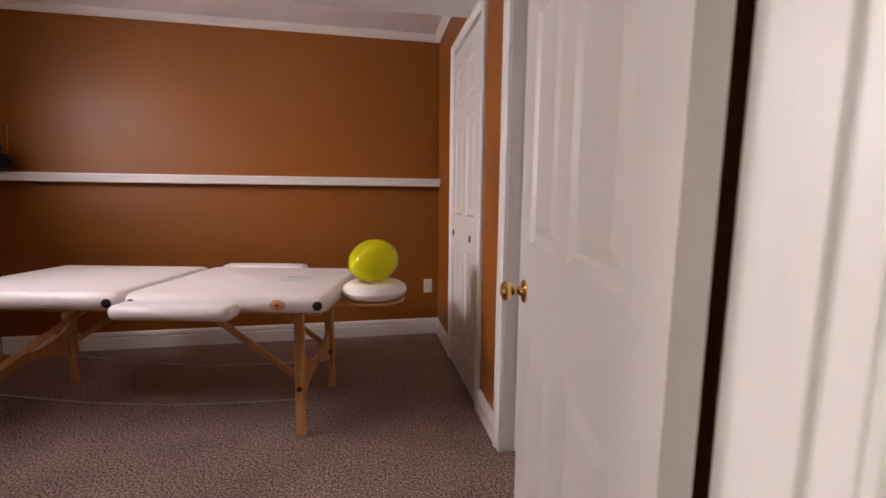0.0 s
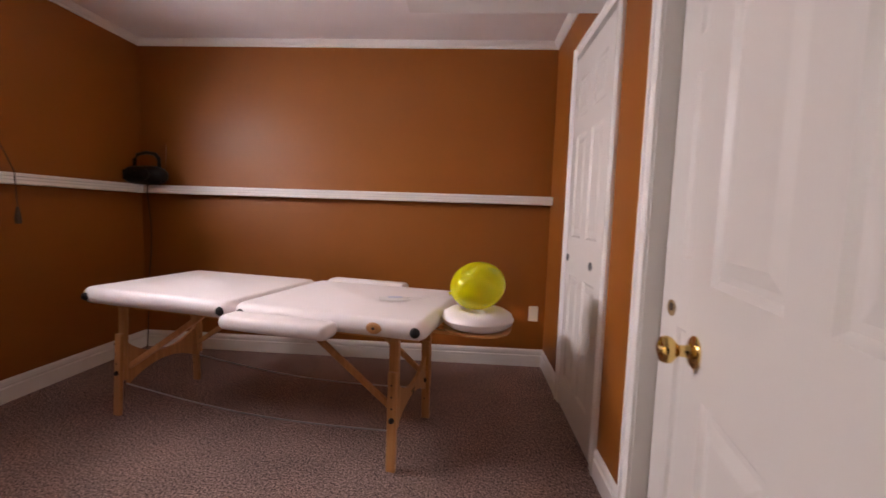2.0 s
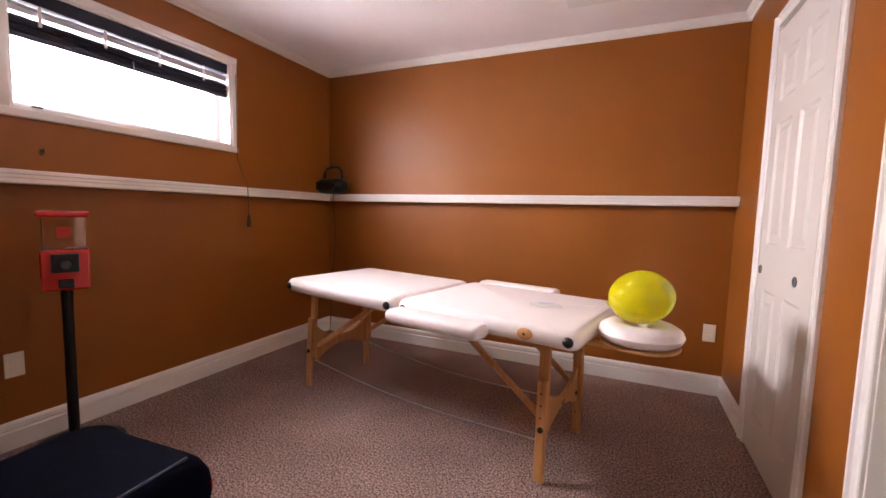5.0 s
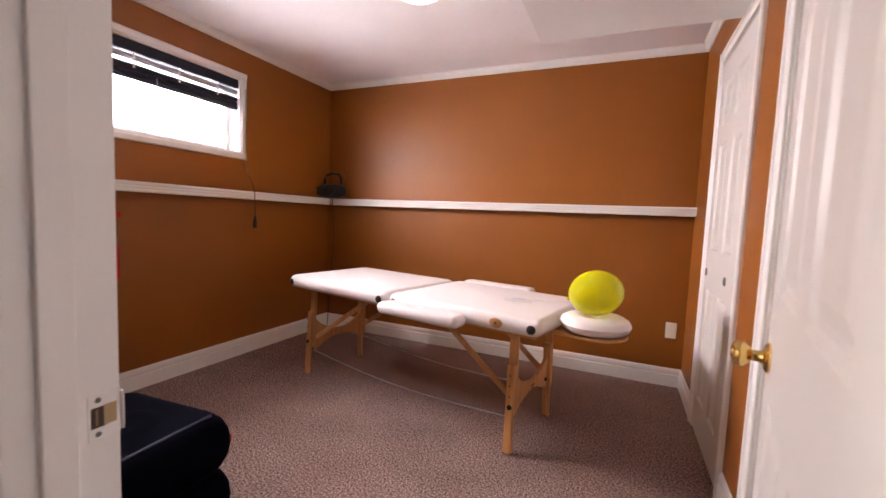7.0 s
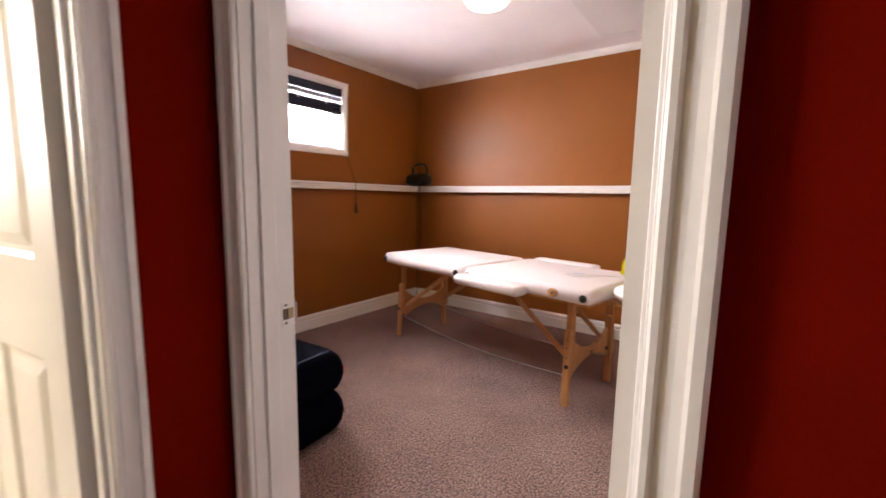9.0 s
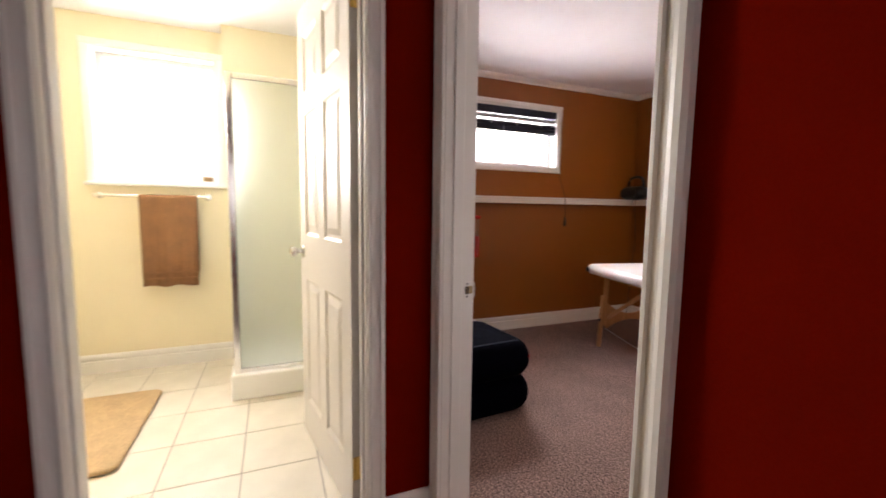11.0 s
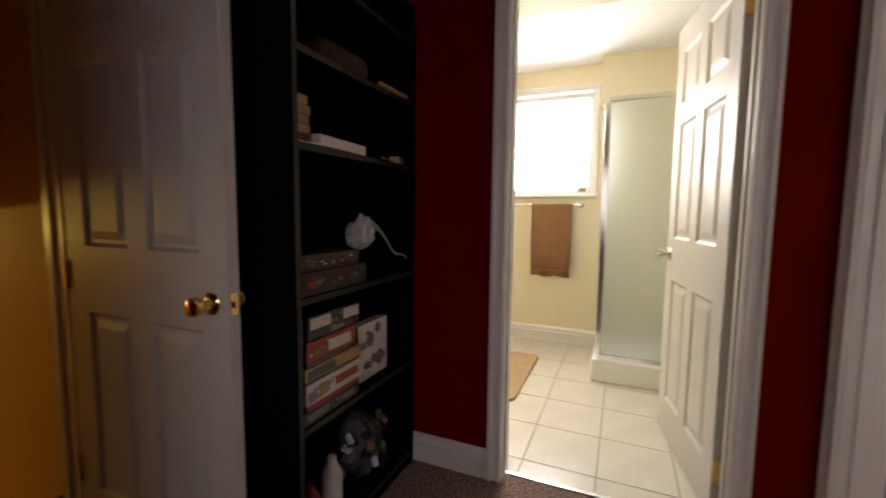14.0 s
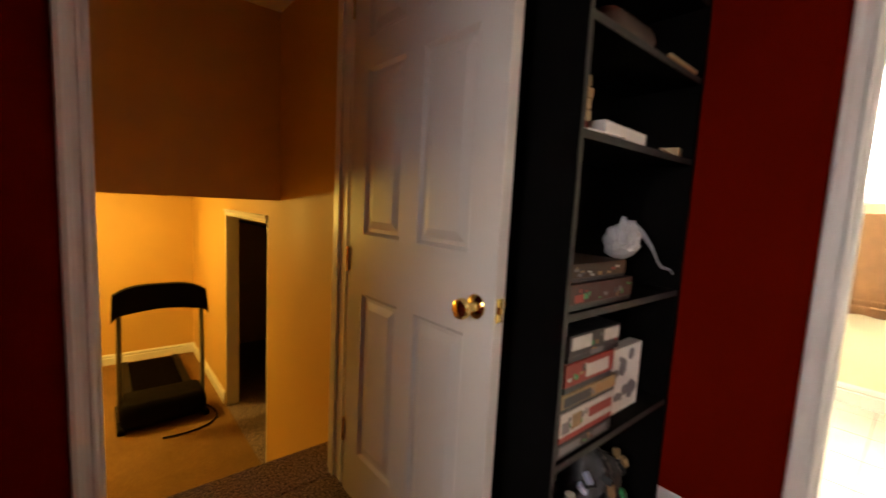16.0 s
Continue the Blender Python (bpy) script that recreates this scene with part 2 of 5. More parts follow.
def lathe(bm, profile, m=None, steps=24):
    """Turns (radius, height) pairs round z."""
    rings = []
    for r, z in profile:
        if r < 1e-5:
            rings.append([bm.verts.new((0, 0, z))])
        else:
            rings.append([bm.verts.new((r * math.cos(2 * math.pi * i / steps), r * math.sin(2 * math.pi * i / steps), z)) for i in range(steps)])
    if m is not None:
        for ring in rings:
            for v in ring:
                v.co = m @ v.co
    for a, b in zip(rings, rings[1:]):
        for i in range(steps):
            j = (i + 1) % steps
            if len(a) == 1 and len(b) > 1:
                bm.faces.new((a[0], b[i], b[j]))
            elif len(b) == 1 and len(a) > 1:
                bm.faces.new((a[i], a[j], b[0]))
            elif len(a) > 1:
                bm.faces.new((a[i], a[j], b[j], b[i]))
    return bm


def tube(bm, points, r, steps=8, closed=False):
    pts = [Vector(p) for p in points]
    rings = []
    n = len(pts)
    for i, p in enumerate(pts):
        d = (pts[min(i + 1, n - 1)] - pts[max(i - 1, 0)]).normalized()
        s = d.cross(Vector((0.13, 0.21, 1)) if abs(d.z) < 0.9 else Vector((1, 0.1, 0))).normalized()
        t = d.cross(s)
        rings.append([bm.verts.new(p + (s * math.cos(2 * math.pi * k / steps) + t * math.sin(2 * math.pi * k / steps)) * r) for k in range(steps)])
    for a, b in zip(rings, rings[1:]):
        for k in range(steps):
            bm.faces.new((a[k], a[(k + 1) % steps], b[(k + 1) % steps], b[k]))
    bm.faces.new(rings[0][::-1])
    bm.faces.new(rings[-1])
    return bm


def mesh_of(name, bm, mat, smooth=False):
    bmesh.ops.recalc_face_normals(bm, faces=bm.faces[:])
    me = bpy.data.meshes.new(name)
    bm.to_mesh(me)
    bm.free()
    me.materials.append(mat)
    if smooth:
        me.shade_smooth()
        me.set_sharp_from_angle(angle=radians(38))
    return me


def part(name, bm, mat, parent=None, label="", smooth=False):
    ob = new(name, mesh_of(name, bm, mat, smooth))
    if parent is not None:
        ob.parent = parent
    if label:
        tagged(ob, label)
    return ob


def structure(name, bm, mat, label, category, smooth=False):
    return tagged(part(name, bm, mat, None, "", smooth), label, category, kind="structure")


def thing(name, label, category, m=None, group=""):
    ob = new(name)
    ob.empty_display_size = 0.1
    if m is not None:
        ob.matrix_world = m
    return tagged(ob, label, category, group)


# ---------------------------------------------------------------- plan
RX0, RX1, RY0, RY1, RZ = -2.575, 0.64, 0.94, 4.0, 2.42      # massage room
HY = 0.825                                                   # hall face of its south wall
HX = -0.512                                                  # hall face of the bathroom wall
BX0, BX1, BY0, BY1 = -2.64, -0.63, -1.30, 0.83               # bathroom
DX0, DX1, DTOP = -0.424, 0.386, 2.05                           # massage room doorway
BD0, BD1 = -0.238, 0.578                                       # bathroom doorway
SY = -1.55                                                   # hall face of the stair wall
SD0, SD1 = 0.375, 1.126                                       # stair doorway
LOW, LOWCEIL = -1.07, 1.132                                   # lower room
WY0, WY1, WZ0, WZ1 = 1.80, 2.948, 1.592, 2.160               # massage room window opening
VY0, VY1, VZ0, VZ1 = -0.80, -0.055, 1.33, 2.225                # bathroom window opening


def wall(name, boxes, mat, label):
    bm = bmesh.new()
    for b in boxes:
        box(bm, *b)
    return structure(name, bm, mat, label, "wall")


# floors
structure("floor_massage_room", box_mesh(RX0, RX1 + 0.72, 0.885, RY1, -0.1, 0), CARPET, "taupe speckled cut-pile carpet in the massage room", "floor")
structure("floor_hall", box_mesh(-0.585, 2.6, -1.61, 0.885, -0.1, 0), CARPET, "taupe speckled carpet in the dark hall", "floor")
structure("floor_lower_room", box_mesh(0.12, 2.5, -6.6, -1.9, LOW - 0.1, LOW), SANDY, "tan carpet in the lower room", "floor")

# ceilings
structure("ceiling_massage_room", box_mesh(RX0 - 0.12, RX1 + 0.72, 0.885, RY1 + 0.12, RZ, RZ + 0.1), CEIL, "white painted ceiling of the massage room", "ceiling")
structure("ceiling_bulkhead", box_mesh(-0.300, RX1, RY0, 2.955, 2.14, RZ - 0.002), BULK, "white boxed-in bulkhead below the ceiling", "ceiling")
structure("ceiling_hall", box_mesh(-0.60, 2.6, -1.61, 0.885, 2.40, 2.5), CEIL, "white hall ceiling", "ceiling")
structure("ceiling_bathroom", box_mesh(BX0 - 0.12, BX1 + 0.03, BY0 - 0.1, BY1 + 0.1, 2.42, 2.52), CEIL, "white bathroom ceiling", "ceiling")
structure("ceiling_stairwell", box_mesh(-0.2, 2.6, -3.21, -1.62, 2.40, 2.5), CEIL, "ceiling of the stairwell", "ceiling")
structure("ceiling_lower_room", box_mesh(-1.4, 2.6, -6.72, -3.205, LOWCEIL, LOWCEIL + 0.1), CEIL, "white ceiling of the lower room", "ceiling")

# massage room walls
wall("wall_window", [(RX0 - 0.20, RX0, RY0 - 0.1, WY0, 0, RZ), (RX0 - 0.20, RX0, WY1, RY1 + 0.12, 0, RZ),
                     (RX0 - 0.20, RX0, WY0, WY1, 0, WZ0), (RX0 - 0.20, RX0, WY0, WY1, WZ1, RZ)], BROWN, "brown painted wall with a high window")
wall("wall_far", [(RX0, RX1 + 0.12, RY1, RY1 + 0.12, 0, RZ)], BROWN, "brown painted wall behind the massage table")
C0, C1, CT = 2.715, 3.385, 2.09      # closet opening
E0, E1 = 1.52, 2.285                 # side door opening
wall("wall_closet", [(RX1, RX1 + 0.12, C1 + 0.019, RY1, 0, RZ), (RX1, RX1 + 0.12, E1 + 0.019, C0 - 0.019, 0, RZ), (RX1, RX1 + 0.12, RY0, E0 - 0.019, 0, RZ),
                     (RX1, RX1 + 0.12, C0 - 0.019, C1 + 0.019, CT + 0.019, RZ), (RX1, RX1 + 0.12, E0 - 0.019, E1 + 0.019, DTOP + 0.019, RZ)], BROWN, "brown painted wall with closet and side door")
wall("wall_south_room_side", [(RX0, DX0 - 0.02, 0.885, RY0, 0, RZ), (DX1 + 0.02, RX1 + 0.12, 0.885, RY0, 0, RZ), (DX0 - 0.02, DX1 + 0.02, 0.885, RY0, DTOP + 0.02, RZ)],
     BROWN, "brown painted wall with the room doorway")
wall("wall_south_hall_side", [(-0.60, DX0 - 0.02, HY, 0.883, 0, 2.4), (DX1 + 0.02, 2.6, HY, 0.883, 0, 2.4), (DX0 - 0.02, DX1 + 0.02, HY, 0.883, DTOP + 0.02, 2.4)],
     RED, "dark red painted hall wall with the room doorway")
wall("wall_closet_inside", [(1.30, 1.36, 0.885, RY1, 0, RZ), (0.76, 1.30, 2.52, 2.58, 0, RZ)], BROWN, "plain wall inside the closet")
# hall walls
wall("wall_bath_hall_side", [(-0.57, HX, -1.05, BD0 - 0.02, 0, 2.4), (-0.57, HX, BD1 + 0.02, HY, 0, 2.4), (-0.57, HX, BD0 - 0.02, BD1 + 0.02, DTOP + 0.075, 2.4)],
     RED, "dark red painted hall wall with the bathroom doorway")
wall("wall_bath_inner_side", [(BX1, -0.572, BY0, BD0 - 0.02, 0, 2.42), (BX1, -0.572, BD1 + 0.02, BY1, 0, 2.42), (BX1, -0.572, BD0 - 0.02, BD1 + 0.02, DTOP + 0.075, 2.42)],
     CREAM, "cream painted wall beside the bathroom doorway")
wall("wall_behind_bookcase", [(HX, 0.290, -1.035, -0.960, 0, 2.4), (0.290, 0.307, -1.035, SY, 0, 2.4), (HX, 0.290, -1.61, -1.045, 0, 2.4)], RED, "dark red hall wall behind the bookcase")
wall("wall_stair_hall_side", [(0.309, SD0 - 0.02, -1.61, SY, 0, 2.4), (SD1 + 0.02, 2.6, -1.61, SY, 0, 2.4), (SD0 - 0.02, SD1 + 0.02, -1.61, SY, DTOP + 0.02, 2.4)],
     RED, "dark red hall wall with the stair doorway")
wall("wall_hall_east", [(2.6, 2.7, -0.46, -0.22, 0, 2.4), (2.6, 2.7, 0.58, 0.883, 0, 2.4), (2.6, 2.7, -0.22, 0.58, 0, 1.05), (2.6, 2.7, -0.22, 0.58, 1.85, 2.4)], RED, "dark red wall at the end of the hall")
# out of view, added to block hall light from the stair door's hinge side
wall("wall_hall_light_blocker", [(1.46, 2.7, -1.548, -0.462, 0, 2.398)], RED, "unseen dark red wall added to shade the stair door")
# stairwell and lower room walls
LD0, LD1, LDT = -4.68, -3.36, 0.950
wall("wall_stair_side", [(0.0, 0.12, LD1 + 0.019, -1.67, LOW, 2.4), (0.0, 0.12, -6.6, LD0 - 0.019, LOW, LOWCEIL), (0.0, 0.12, LD0 - 0.019, LD1 + 0.019, LDT + 0.019, LOWCEIL)], ORANGE, "ochre painted wall beside the stairs")
wall("wall_stair_back", [(0.0, SD0 - 0.02, -1.67, -1.612, -1.1, 2.4), (SD1 + 0.02, 2.6, -1.67, -1.612, -1.1, 2.4), (SD0 - 0.02, SD1 + 0.02, -1.67, -1.612, DTOP + 0.02, 2.4)], ORANGE, "ochre painted wall round the stair doorway")
wall("wall_stair_bulkhead", [(0.12, 2.5, -3.20, -3.09, LOWCEIL, 2.4)], ORANGE, "ochre painted wall face above the lower room opening")
wall("wall_stair_east", [(2.5, 2.6, -6.6, -1.67, LOW, 2.4)], ORANGE, "ochre painted east wall of the stairwell")
wall("wall_lower_far", [(-1.4, 2.6, -6.72, -6.6, LOW, LOWCEIL)], ORANGE, "ochre painted far wall of the lower room")
# near-black colour stands in for the unlit closet interior
wall("wall_closet_shade", [(-1.4, 0.0, -3.30, -3.21, LOW, LOWCEIL), (-1.4, -1.3, -6.6, -3.30, LOW, LOWCEIL)], BLACKW, "lower closet walls coloured near-black for the shade inside")
structure("floor_dark_closet", box_mesh(-1.3, 0.12, -6.6, -3.19, LOW - 0.1, LOW + 0.002), CARPET, "dark carpet inside the lower closet", "floor")
# bathroom walls
wall("wall_bath_window", [(BX0 - 0.20, BX0, BY0 - 0.1, VY0, 0, 2.42), (BX0 - 0.20, BX0, VY1, BY1 + 0.1, 0, 2.42),
                          (BX0 - 0.20, BX0, VY0, VY1, 0, VZ0), (BX0 - 0.20, BX0, VY0, VY1, VZ1, 2.42)], CREAM, "cream painted bathroom wall with a window")
wall("wall_bath_south", [(BX0, BX1, BY0 - 0.1, BY0, 0, 2.42)], CREAM, "cream painted bathroom side wall")
wall("wall_bath_north", [(BX0, BX1, BY1, 0.883, 0, 2.42)], CREAM, "cream painted wall behind the shower")
wall("wall_shower_bulkhead", [(BX0, -2.47, 0.0, BY1, 2.05, 2.42)], CREAM, "cream painted bulkhead above the shower")
wall("wall_bath_soffit", [(-1.03, BX1, BY0, BY1, 2.155, 2.42)], CREAM, "cream painted soffit inside the bathroom door")

# ---------------------------------------------------------------- mouldings
BASE = [(0, 0), (0.014, 0), (0.014, 0.084), (0.007, 0.090), (0.007, 0.095), (0.013, 0.100), (0.011, 0.120), (0.005, 0.131), (0, 0.134)]
CROWN = [(0, 0), (0.010, 0), (0.014, 0.012), (0.030, 0.026), (0.040, 0.040), (0.042, 0.046), (0, 0.046)]
RAIL = [(0, -0.062), (0.086, -0.062), (0.091, -0.057), (0.091, -0.040), (0.095, -0.036), (0.095, -0.022), (0.100, -0.018), (0.100, -0.003), (0.097, 0), (0, 0)]
CASE = [(0, 0), (0, 0.010), (0.004, 0.014), (0.011, 0.014), (0.015, 0.009), (0.028, 0.010), (0.039, 0.014), (0.044, 0.021), (0.055, 0.021), (0.060, 0.013), (0.060, 0)]
UP = (0, 0, 1)


def run(name, profile, origin, u, v, along, label, mat=TRIM, category="trim"):
    return structure(name, prism(bmesh.new(), profile, origin, u, v, along), mat, label, category)


def base(origin, u, along):
    run("baseboard", BASE, origin, u, UP, along, "white painted moulded baseboard", category="baseboard")


base((RX0, RY1, 0), (0, -1, 0), (RX1 - RX0, 0, 0))
base((RX0, RY0, 0), (1, 0, 0), (0, RY1 - RY0 - 0.013, 0))
base((RX1, C1 + 0.06, 0), (-1, 0, 0), (0, RY1 - C1 - 0.073, 0))
base((RX1, E1 + 0.06, 0), (-1, 0, 0), (0, C0 - E1 - 0.12, 0))
base((HX, -0.960, 0), (1, 0, 0), (0, BD0 - 0.066 + 0.960, 0))
base((HX, BD1 + 0.066, 0), (1, 0, 0), (0, HY - BD1 - 0.071, 0))
base((DX1 + 0.066, HY, 0), (0, -1, 0), (2.15, 0, 0))
base((BX0, BY0, 0), (1, 0, 0), (0, 0.036 - BY0, 0))
base((0.12, -6.6, LOW), (0, 1, 0), (2.38, 0, 0))
base((0.12, -6.587, LOW), (1, 0, 0), (0, LD0 + 6.58 - 0.06, 0))
run("crown_trim", CROWN, (RX0, RY1, RZ - 0.046), (0, -1, 0), UP, (RX1 - RX0, 0, 0), "white crown moulding under the ceiling")
run("crown_trim", CROWN, (RX0, RY0, RZ - 0.046), (1, 0, 0), UP, (0, RY1 - RY0 - 0.003, 0), "white crown moulding under the ceiling")
run("crown_trim", CROWN, (RX1, 2.957, RZ - 0.046), (-1, 0, 0), UP, (0, RY1 - 2.960, 0), "white crown moulding under the ceiling")
run("chair_rail_trim", RAIL, (RX0, RY1, 1.306), (0, -1, 0), UP, (RX1 - RX0 - 0.002, 0, 0), "white moulded ledge along the brown wall")
run("chair_rail_trim", RAIL, (RX0, RY0, 1.306), (1, 0, 0), UP, (0, RY1 - RY0 - 0.101, 0), "white moulded ledge along the brown wall")


def doorway(name, axis, face, a, b, top, n, depth, label, low=0.0, stop=0.5, sides=(1, 1)):
    """Jamb boards and casing for an opening a..b along x or y; face is the casing's wall plane, n its outward sign, depth the jamb's."""
    ob = thing(name, label, "door frame")
    tagged(ob, kind="structure")

    def to(p, q):           # p along the wall, q outward
        return (p, face + n * q, 0) if axis == "x" else (face + n * q, p, 0)

    def bx(p0, p1, q0, q1, z0, z1):
        A, B = to(p0, q0), to(p1, q1)
        return box_mesh(A[0], B[0], A[1], B[1], z0, z1, bevel=0.0015, segments=1)
    part("jamb", bx(a - 0.018, a, -depth - 0.001, 0.001, low, top + 0.018), TRIM, ob)
    part("jamb", bx(b, b + 0.018, -depth - 0.001, 0.001, low, top + 0.018), TRIM, ob)
    part("head_jamb", bx(a, b, -depth - 0.001, 0.001, top, top + 0.018), TRIM, ob)
    if stop is not None:
        for p0, p1 in ((a, a + 0.010), (b - 0.010, b)):
            part("door_stop", bx(p0, p1, -depth * stop - 0.018, -depth * stop + 0.018, low, top), TRIM, ob)
        part("door_stop", bx(a + 0.010, b - 0.010, -depth * stop - 0.018, -depth * stop + 0.018, top - 0.010, top), TRIM, ob)
    ux = Vector((1, 0, 0)) if axis == "x" else Vector((0, 1, 0))
    v = Vector(to(0, 1)) - Vector(to(0, 0))
    if sides[0]:
        part("casing", prism(bmesh.new(), CASE, to(a - 0.004, 0)[:2] + (low,), -ux, v, (0, 0, top + 0.064 - low)), TRIM, ob)
    if sides[1]:
        part("casing", prism(bmesh.new(), CASE, to(b + 0.004, 0)[:2] + (low,), ux, v, (0, 0, top + 0.064 - low)), TRIM, ob)
    part("head_casing", prism(bmesh.new(), CASE, to(a - 0.004, 0)[:2] + (top + 0.004,), UP, v, ux * (b - a + 0.008)), TRIM, ob)
    return ob


room_frame = doorway("door_frame_room", "x", HY, DX0, DX1, DTOP, -1, 0.115, "white painted door frame of the massage room", stop=0.42)
bath_frame = doorway("door_frame_bathroom", "y", HX, BD0, BD1, DTOP + 0.055, 1, 0.118, "white painted door frame of the bathroom", stop=0.42)
stair_frame = doorway("door_frame_stairs", "x", SY, SD0, SD1, DTOP, 1, 0.12, "white painted door frame at the top of the stairs", stop=0.6)
closet_frame = doorway("door_frame_closet", "y", RX1, C0, C1, CT, -1, 0.12, "white painted closet door frame", stop=None)
side_frame = doorway("door_frame_side", "y", RX1, E0, E1, DTOP, -1, 0.12, "white painted frame of the side door", stop=None, sides=(0, 1))
lower_frame = doorway("door_frame_lower_closet", "y", 0.12, LD0, LD1, LDT, 1, 0.12, "ochre-lit white frame of the lower closet", low=LOW, stop=None, sides=(0, 0))


# ---------------------------------------------------------------- doors
def panel_slab(w, h, t):
    """A six-panel door from x=0 (hinge) to w, standing on z=0, y from 0 to t."""
    bm = bmesh.new()
    xs = [0, 0.105 * w / 0.76, w / 2 - 0.045, w / 2 + 0.045, w - 0.105 * w / 0.76, w]
    zs = [0, 0.19, 0.815, 1.03, 1.60, 1.70, h - 0.125, h]
    for side in (0, 1):
        y, s = (0, 1) if side == 0 else (t, -1)
        for i in range(5):
            for j in range(7):
                x0, x1, z0, z1 = xs[i], xs[i + 1], zs[j], zs[j + 1]
                rings = [(0, 0)]
                if i in (1, 3) and j in (1, 3, 5):
                    rings = [(0, 0), (0.012, 0.009), (0.024, 0.009), (0.050, 0.002)]
                vv = [[bm.verts.new(c) for c in ((x0 + d, y + s * k, z0 + d), (x1 - d, y + s * k, z0 + d), (x1 - d, y + s * k, z1 - d), (x0 + d, y + s * k, z1 - d))] for d, k in rings]
                for p, q in zip(vv, vv[1:]):
                    for e in range(4):
                        bm.faces.new((p[e], p[(e + 1) % 4], q[(e + 1) % 4], q[e]))
                bm.faces.new(vv[-1])
    for x in (0, w):
        bm.faces.new([bm.verts.new(c) for c in ((x, 0, 0), (x, t, 0), (x, t, h), (x, 0, h))])
    for z in (0, h):
        bm.faces.new([bm.verts.new(c) for c in ((0, 0, z), (w, 0, z), (w, t, z), (0, t, z))])
    bmesh.ops.remove_doubles(bm, verts=bm.verts[:], dist=0.0004)
    return bm


KNOB = [(0.0, 0.0), (0.031, 0.0), (0.032, 0.004), (0.026, 0.009), (0.014, 0.012), (0.0115, 0.020), (0.0115, 0.030), (0.018, 0.036), (0.026, 0.044), (0.0275, 0.053), (0.024, 0.062), (0.012, 0.067), (0.0, 0.068)]


def knob(parent, x, y, z, out, mat):
    """out is -1 for the face at y=0 and +1 for the other."""
    part("door_knob", lathe(bmesh.new(), KNOB, Matrix.Translation((x, y, z)) @ pose(0, 0, 0, 90 if out < 0 else -90)), mat, parent, "round metal door knob", smooth=True)


def hinge(parent, x, y, z, mat):
    bm = box_mesh(x - 0.001, x + 0.006, y - 0.002, y + 0.002, z - 0.045, z + 0.045)
    lathe(bm, [(0, -0.047), (0.006, -0.047), (0.006, 0.047), (0, 0.047)], Matrix.Translation((x, y, z)), 10)
    part("hinge", bm, mat, parent, "brass butt hinge")


def door(name, label, m, w, h, mat_knob, zk, knobs=(-1, 1), latch=True, hinges=(0.25, 0.93, 1.84), plates=False, mat_hinge=None):
    t = 0.035
    ob = tagged(thing(name, label, "door", m), kind="structure")
    part("leaf", panel_slab(w, h, t), DOOR, ob)
    for s in knobs:
        knob(ob, w - 0.062, 0 if s < 0 else t, zk, s, mat_knob)
    if latch:
        part("latch_plate", box_mesh(w - 0.001, w + 0.0015, 0.006, t - 0.006, zk - 0.03, zk + 0.03), mat_knob, ob, "metal latch plate")
        part("latch_bolt", box_mesh(w, w + 0.009, 0.012, t - 0.012, zk - 0.009, zk + 0.009, bevel=0.002), mat_knob, ob)
    for z in hinges:
        hinge(ob, -0.004, -0.003, z, mat_hinge or BRASS)
        if plates:
            part("hinge_plate", box_mesh(-0.0025, 0.0005, 0.003, t - 0.003, z - 0.045, z + 0.045), BRASS, ob, "brass hinge plate")
    return ob


# massage room door, swung open into the room
door("door_massage_room", "white six-panel door standing open with a brass knob", pose(0.370, 0.944, 0.012, 0, 0, 78.8), 0.785, 2.03, BRASS, 0.893, hinges=(0.22, 1.84), mat_hinge=CORD)
door("door_bathroom", "white six-panel bathroom door standing open with a nickel knob", pose(-0.616, 0.580, 0.012, 0, 0, 189.1), 0.755, 2.08, CHROME, 0.945, hinges=(0.19, 1.88), plates=True)
door("door_stairs", "white six-panel door opened flat beside the bookcase, brass knob", pose(0.388, -1.500, 0.012, 0, 0, 90.5), 0.745, 2.03, BRASS, 0.897)

strike = tagged(thing("strike_plate", "strike plate smeared with white paint, worn wooden latch hole", "strike plate"), kind="structure")
part("plate", box_mesh(DX0 - 0.002, DX0 + 0.0016, 0.904, 0.9405, 0.863, 0.924, bevel=0.0006, segments=1), TRIM, strike, "paint-smeared plate")
part("latch_hole", box_mesh(DX0 + 0.0012, DX0 + 0.0024, 0.907, 0.924, 0.880, 0.907), CORD, strike, "dark splintered hole")
part("bare_wood", box_mesh(DX0 + 0.0012, DX0 + 0.0028, 0.921, 0.936, 0.881, 0.908, bevel=0.0004, segments=1), TANW, strike, "bare cream wood")
part("splinter", box_mesh(DX0 + 0.0012, DX0 + 0.0030, 0.912, 0.9145, 0.883, 0.904), BOXTAN, strike)
for sz in (0.871, 0.916):
    part("screw", lathe(bmesh.new(), [(0, 0.0012), (0.002, 0.0014), (0.0034, 0.0010), (0.0036, 0)], Matrix.Translation((DX0 + 0.0016, 0.915, sz)) @ pose(0, 0, 0, 0, 90, 0), 12), GREYP, strike, "small grey screw", True)
part("lip", box_mesh(DX0 - 0.002, DX0 + 0.007, 0.9405, 0.943, 0.868, 0.920, bevel=0.0008, segments=1), TRIM, strike, "paint-smeared curved lip")

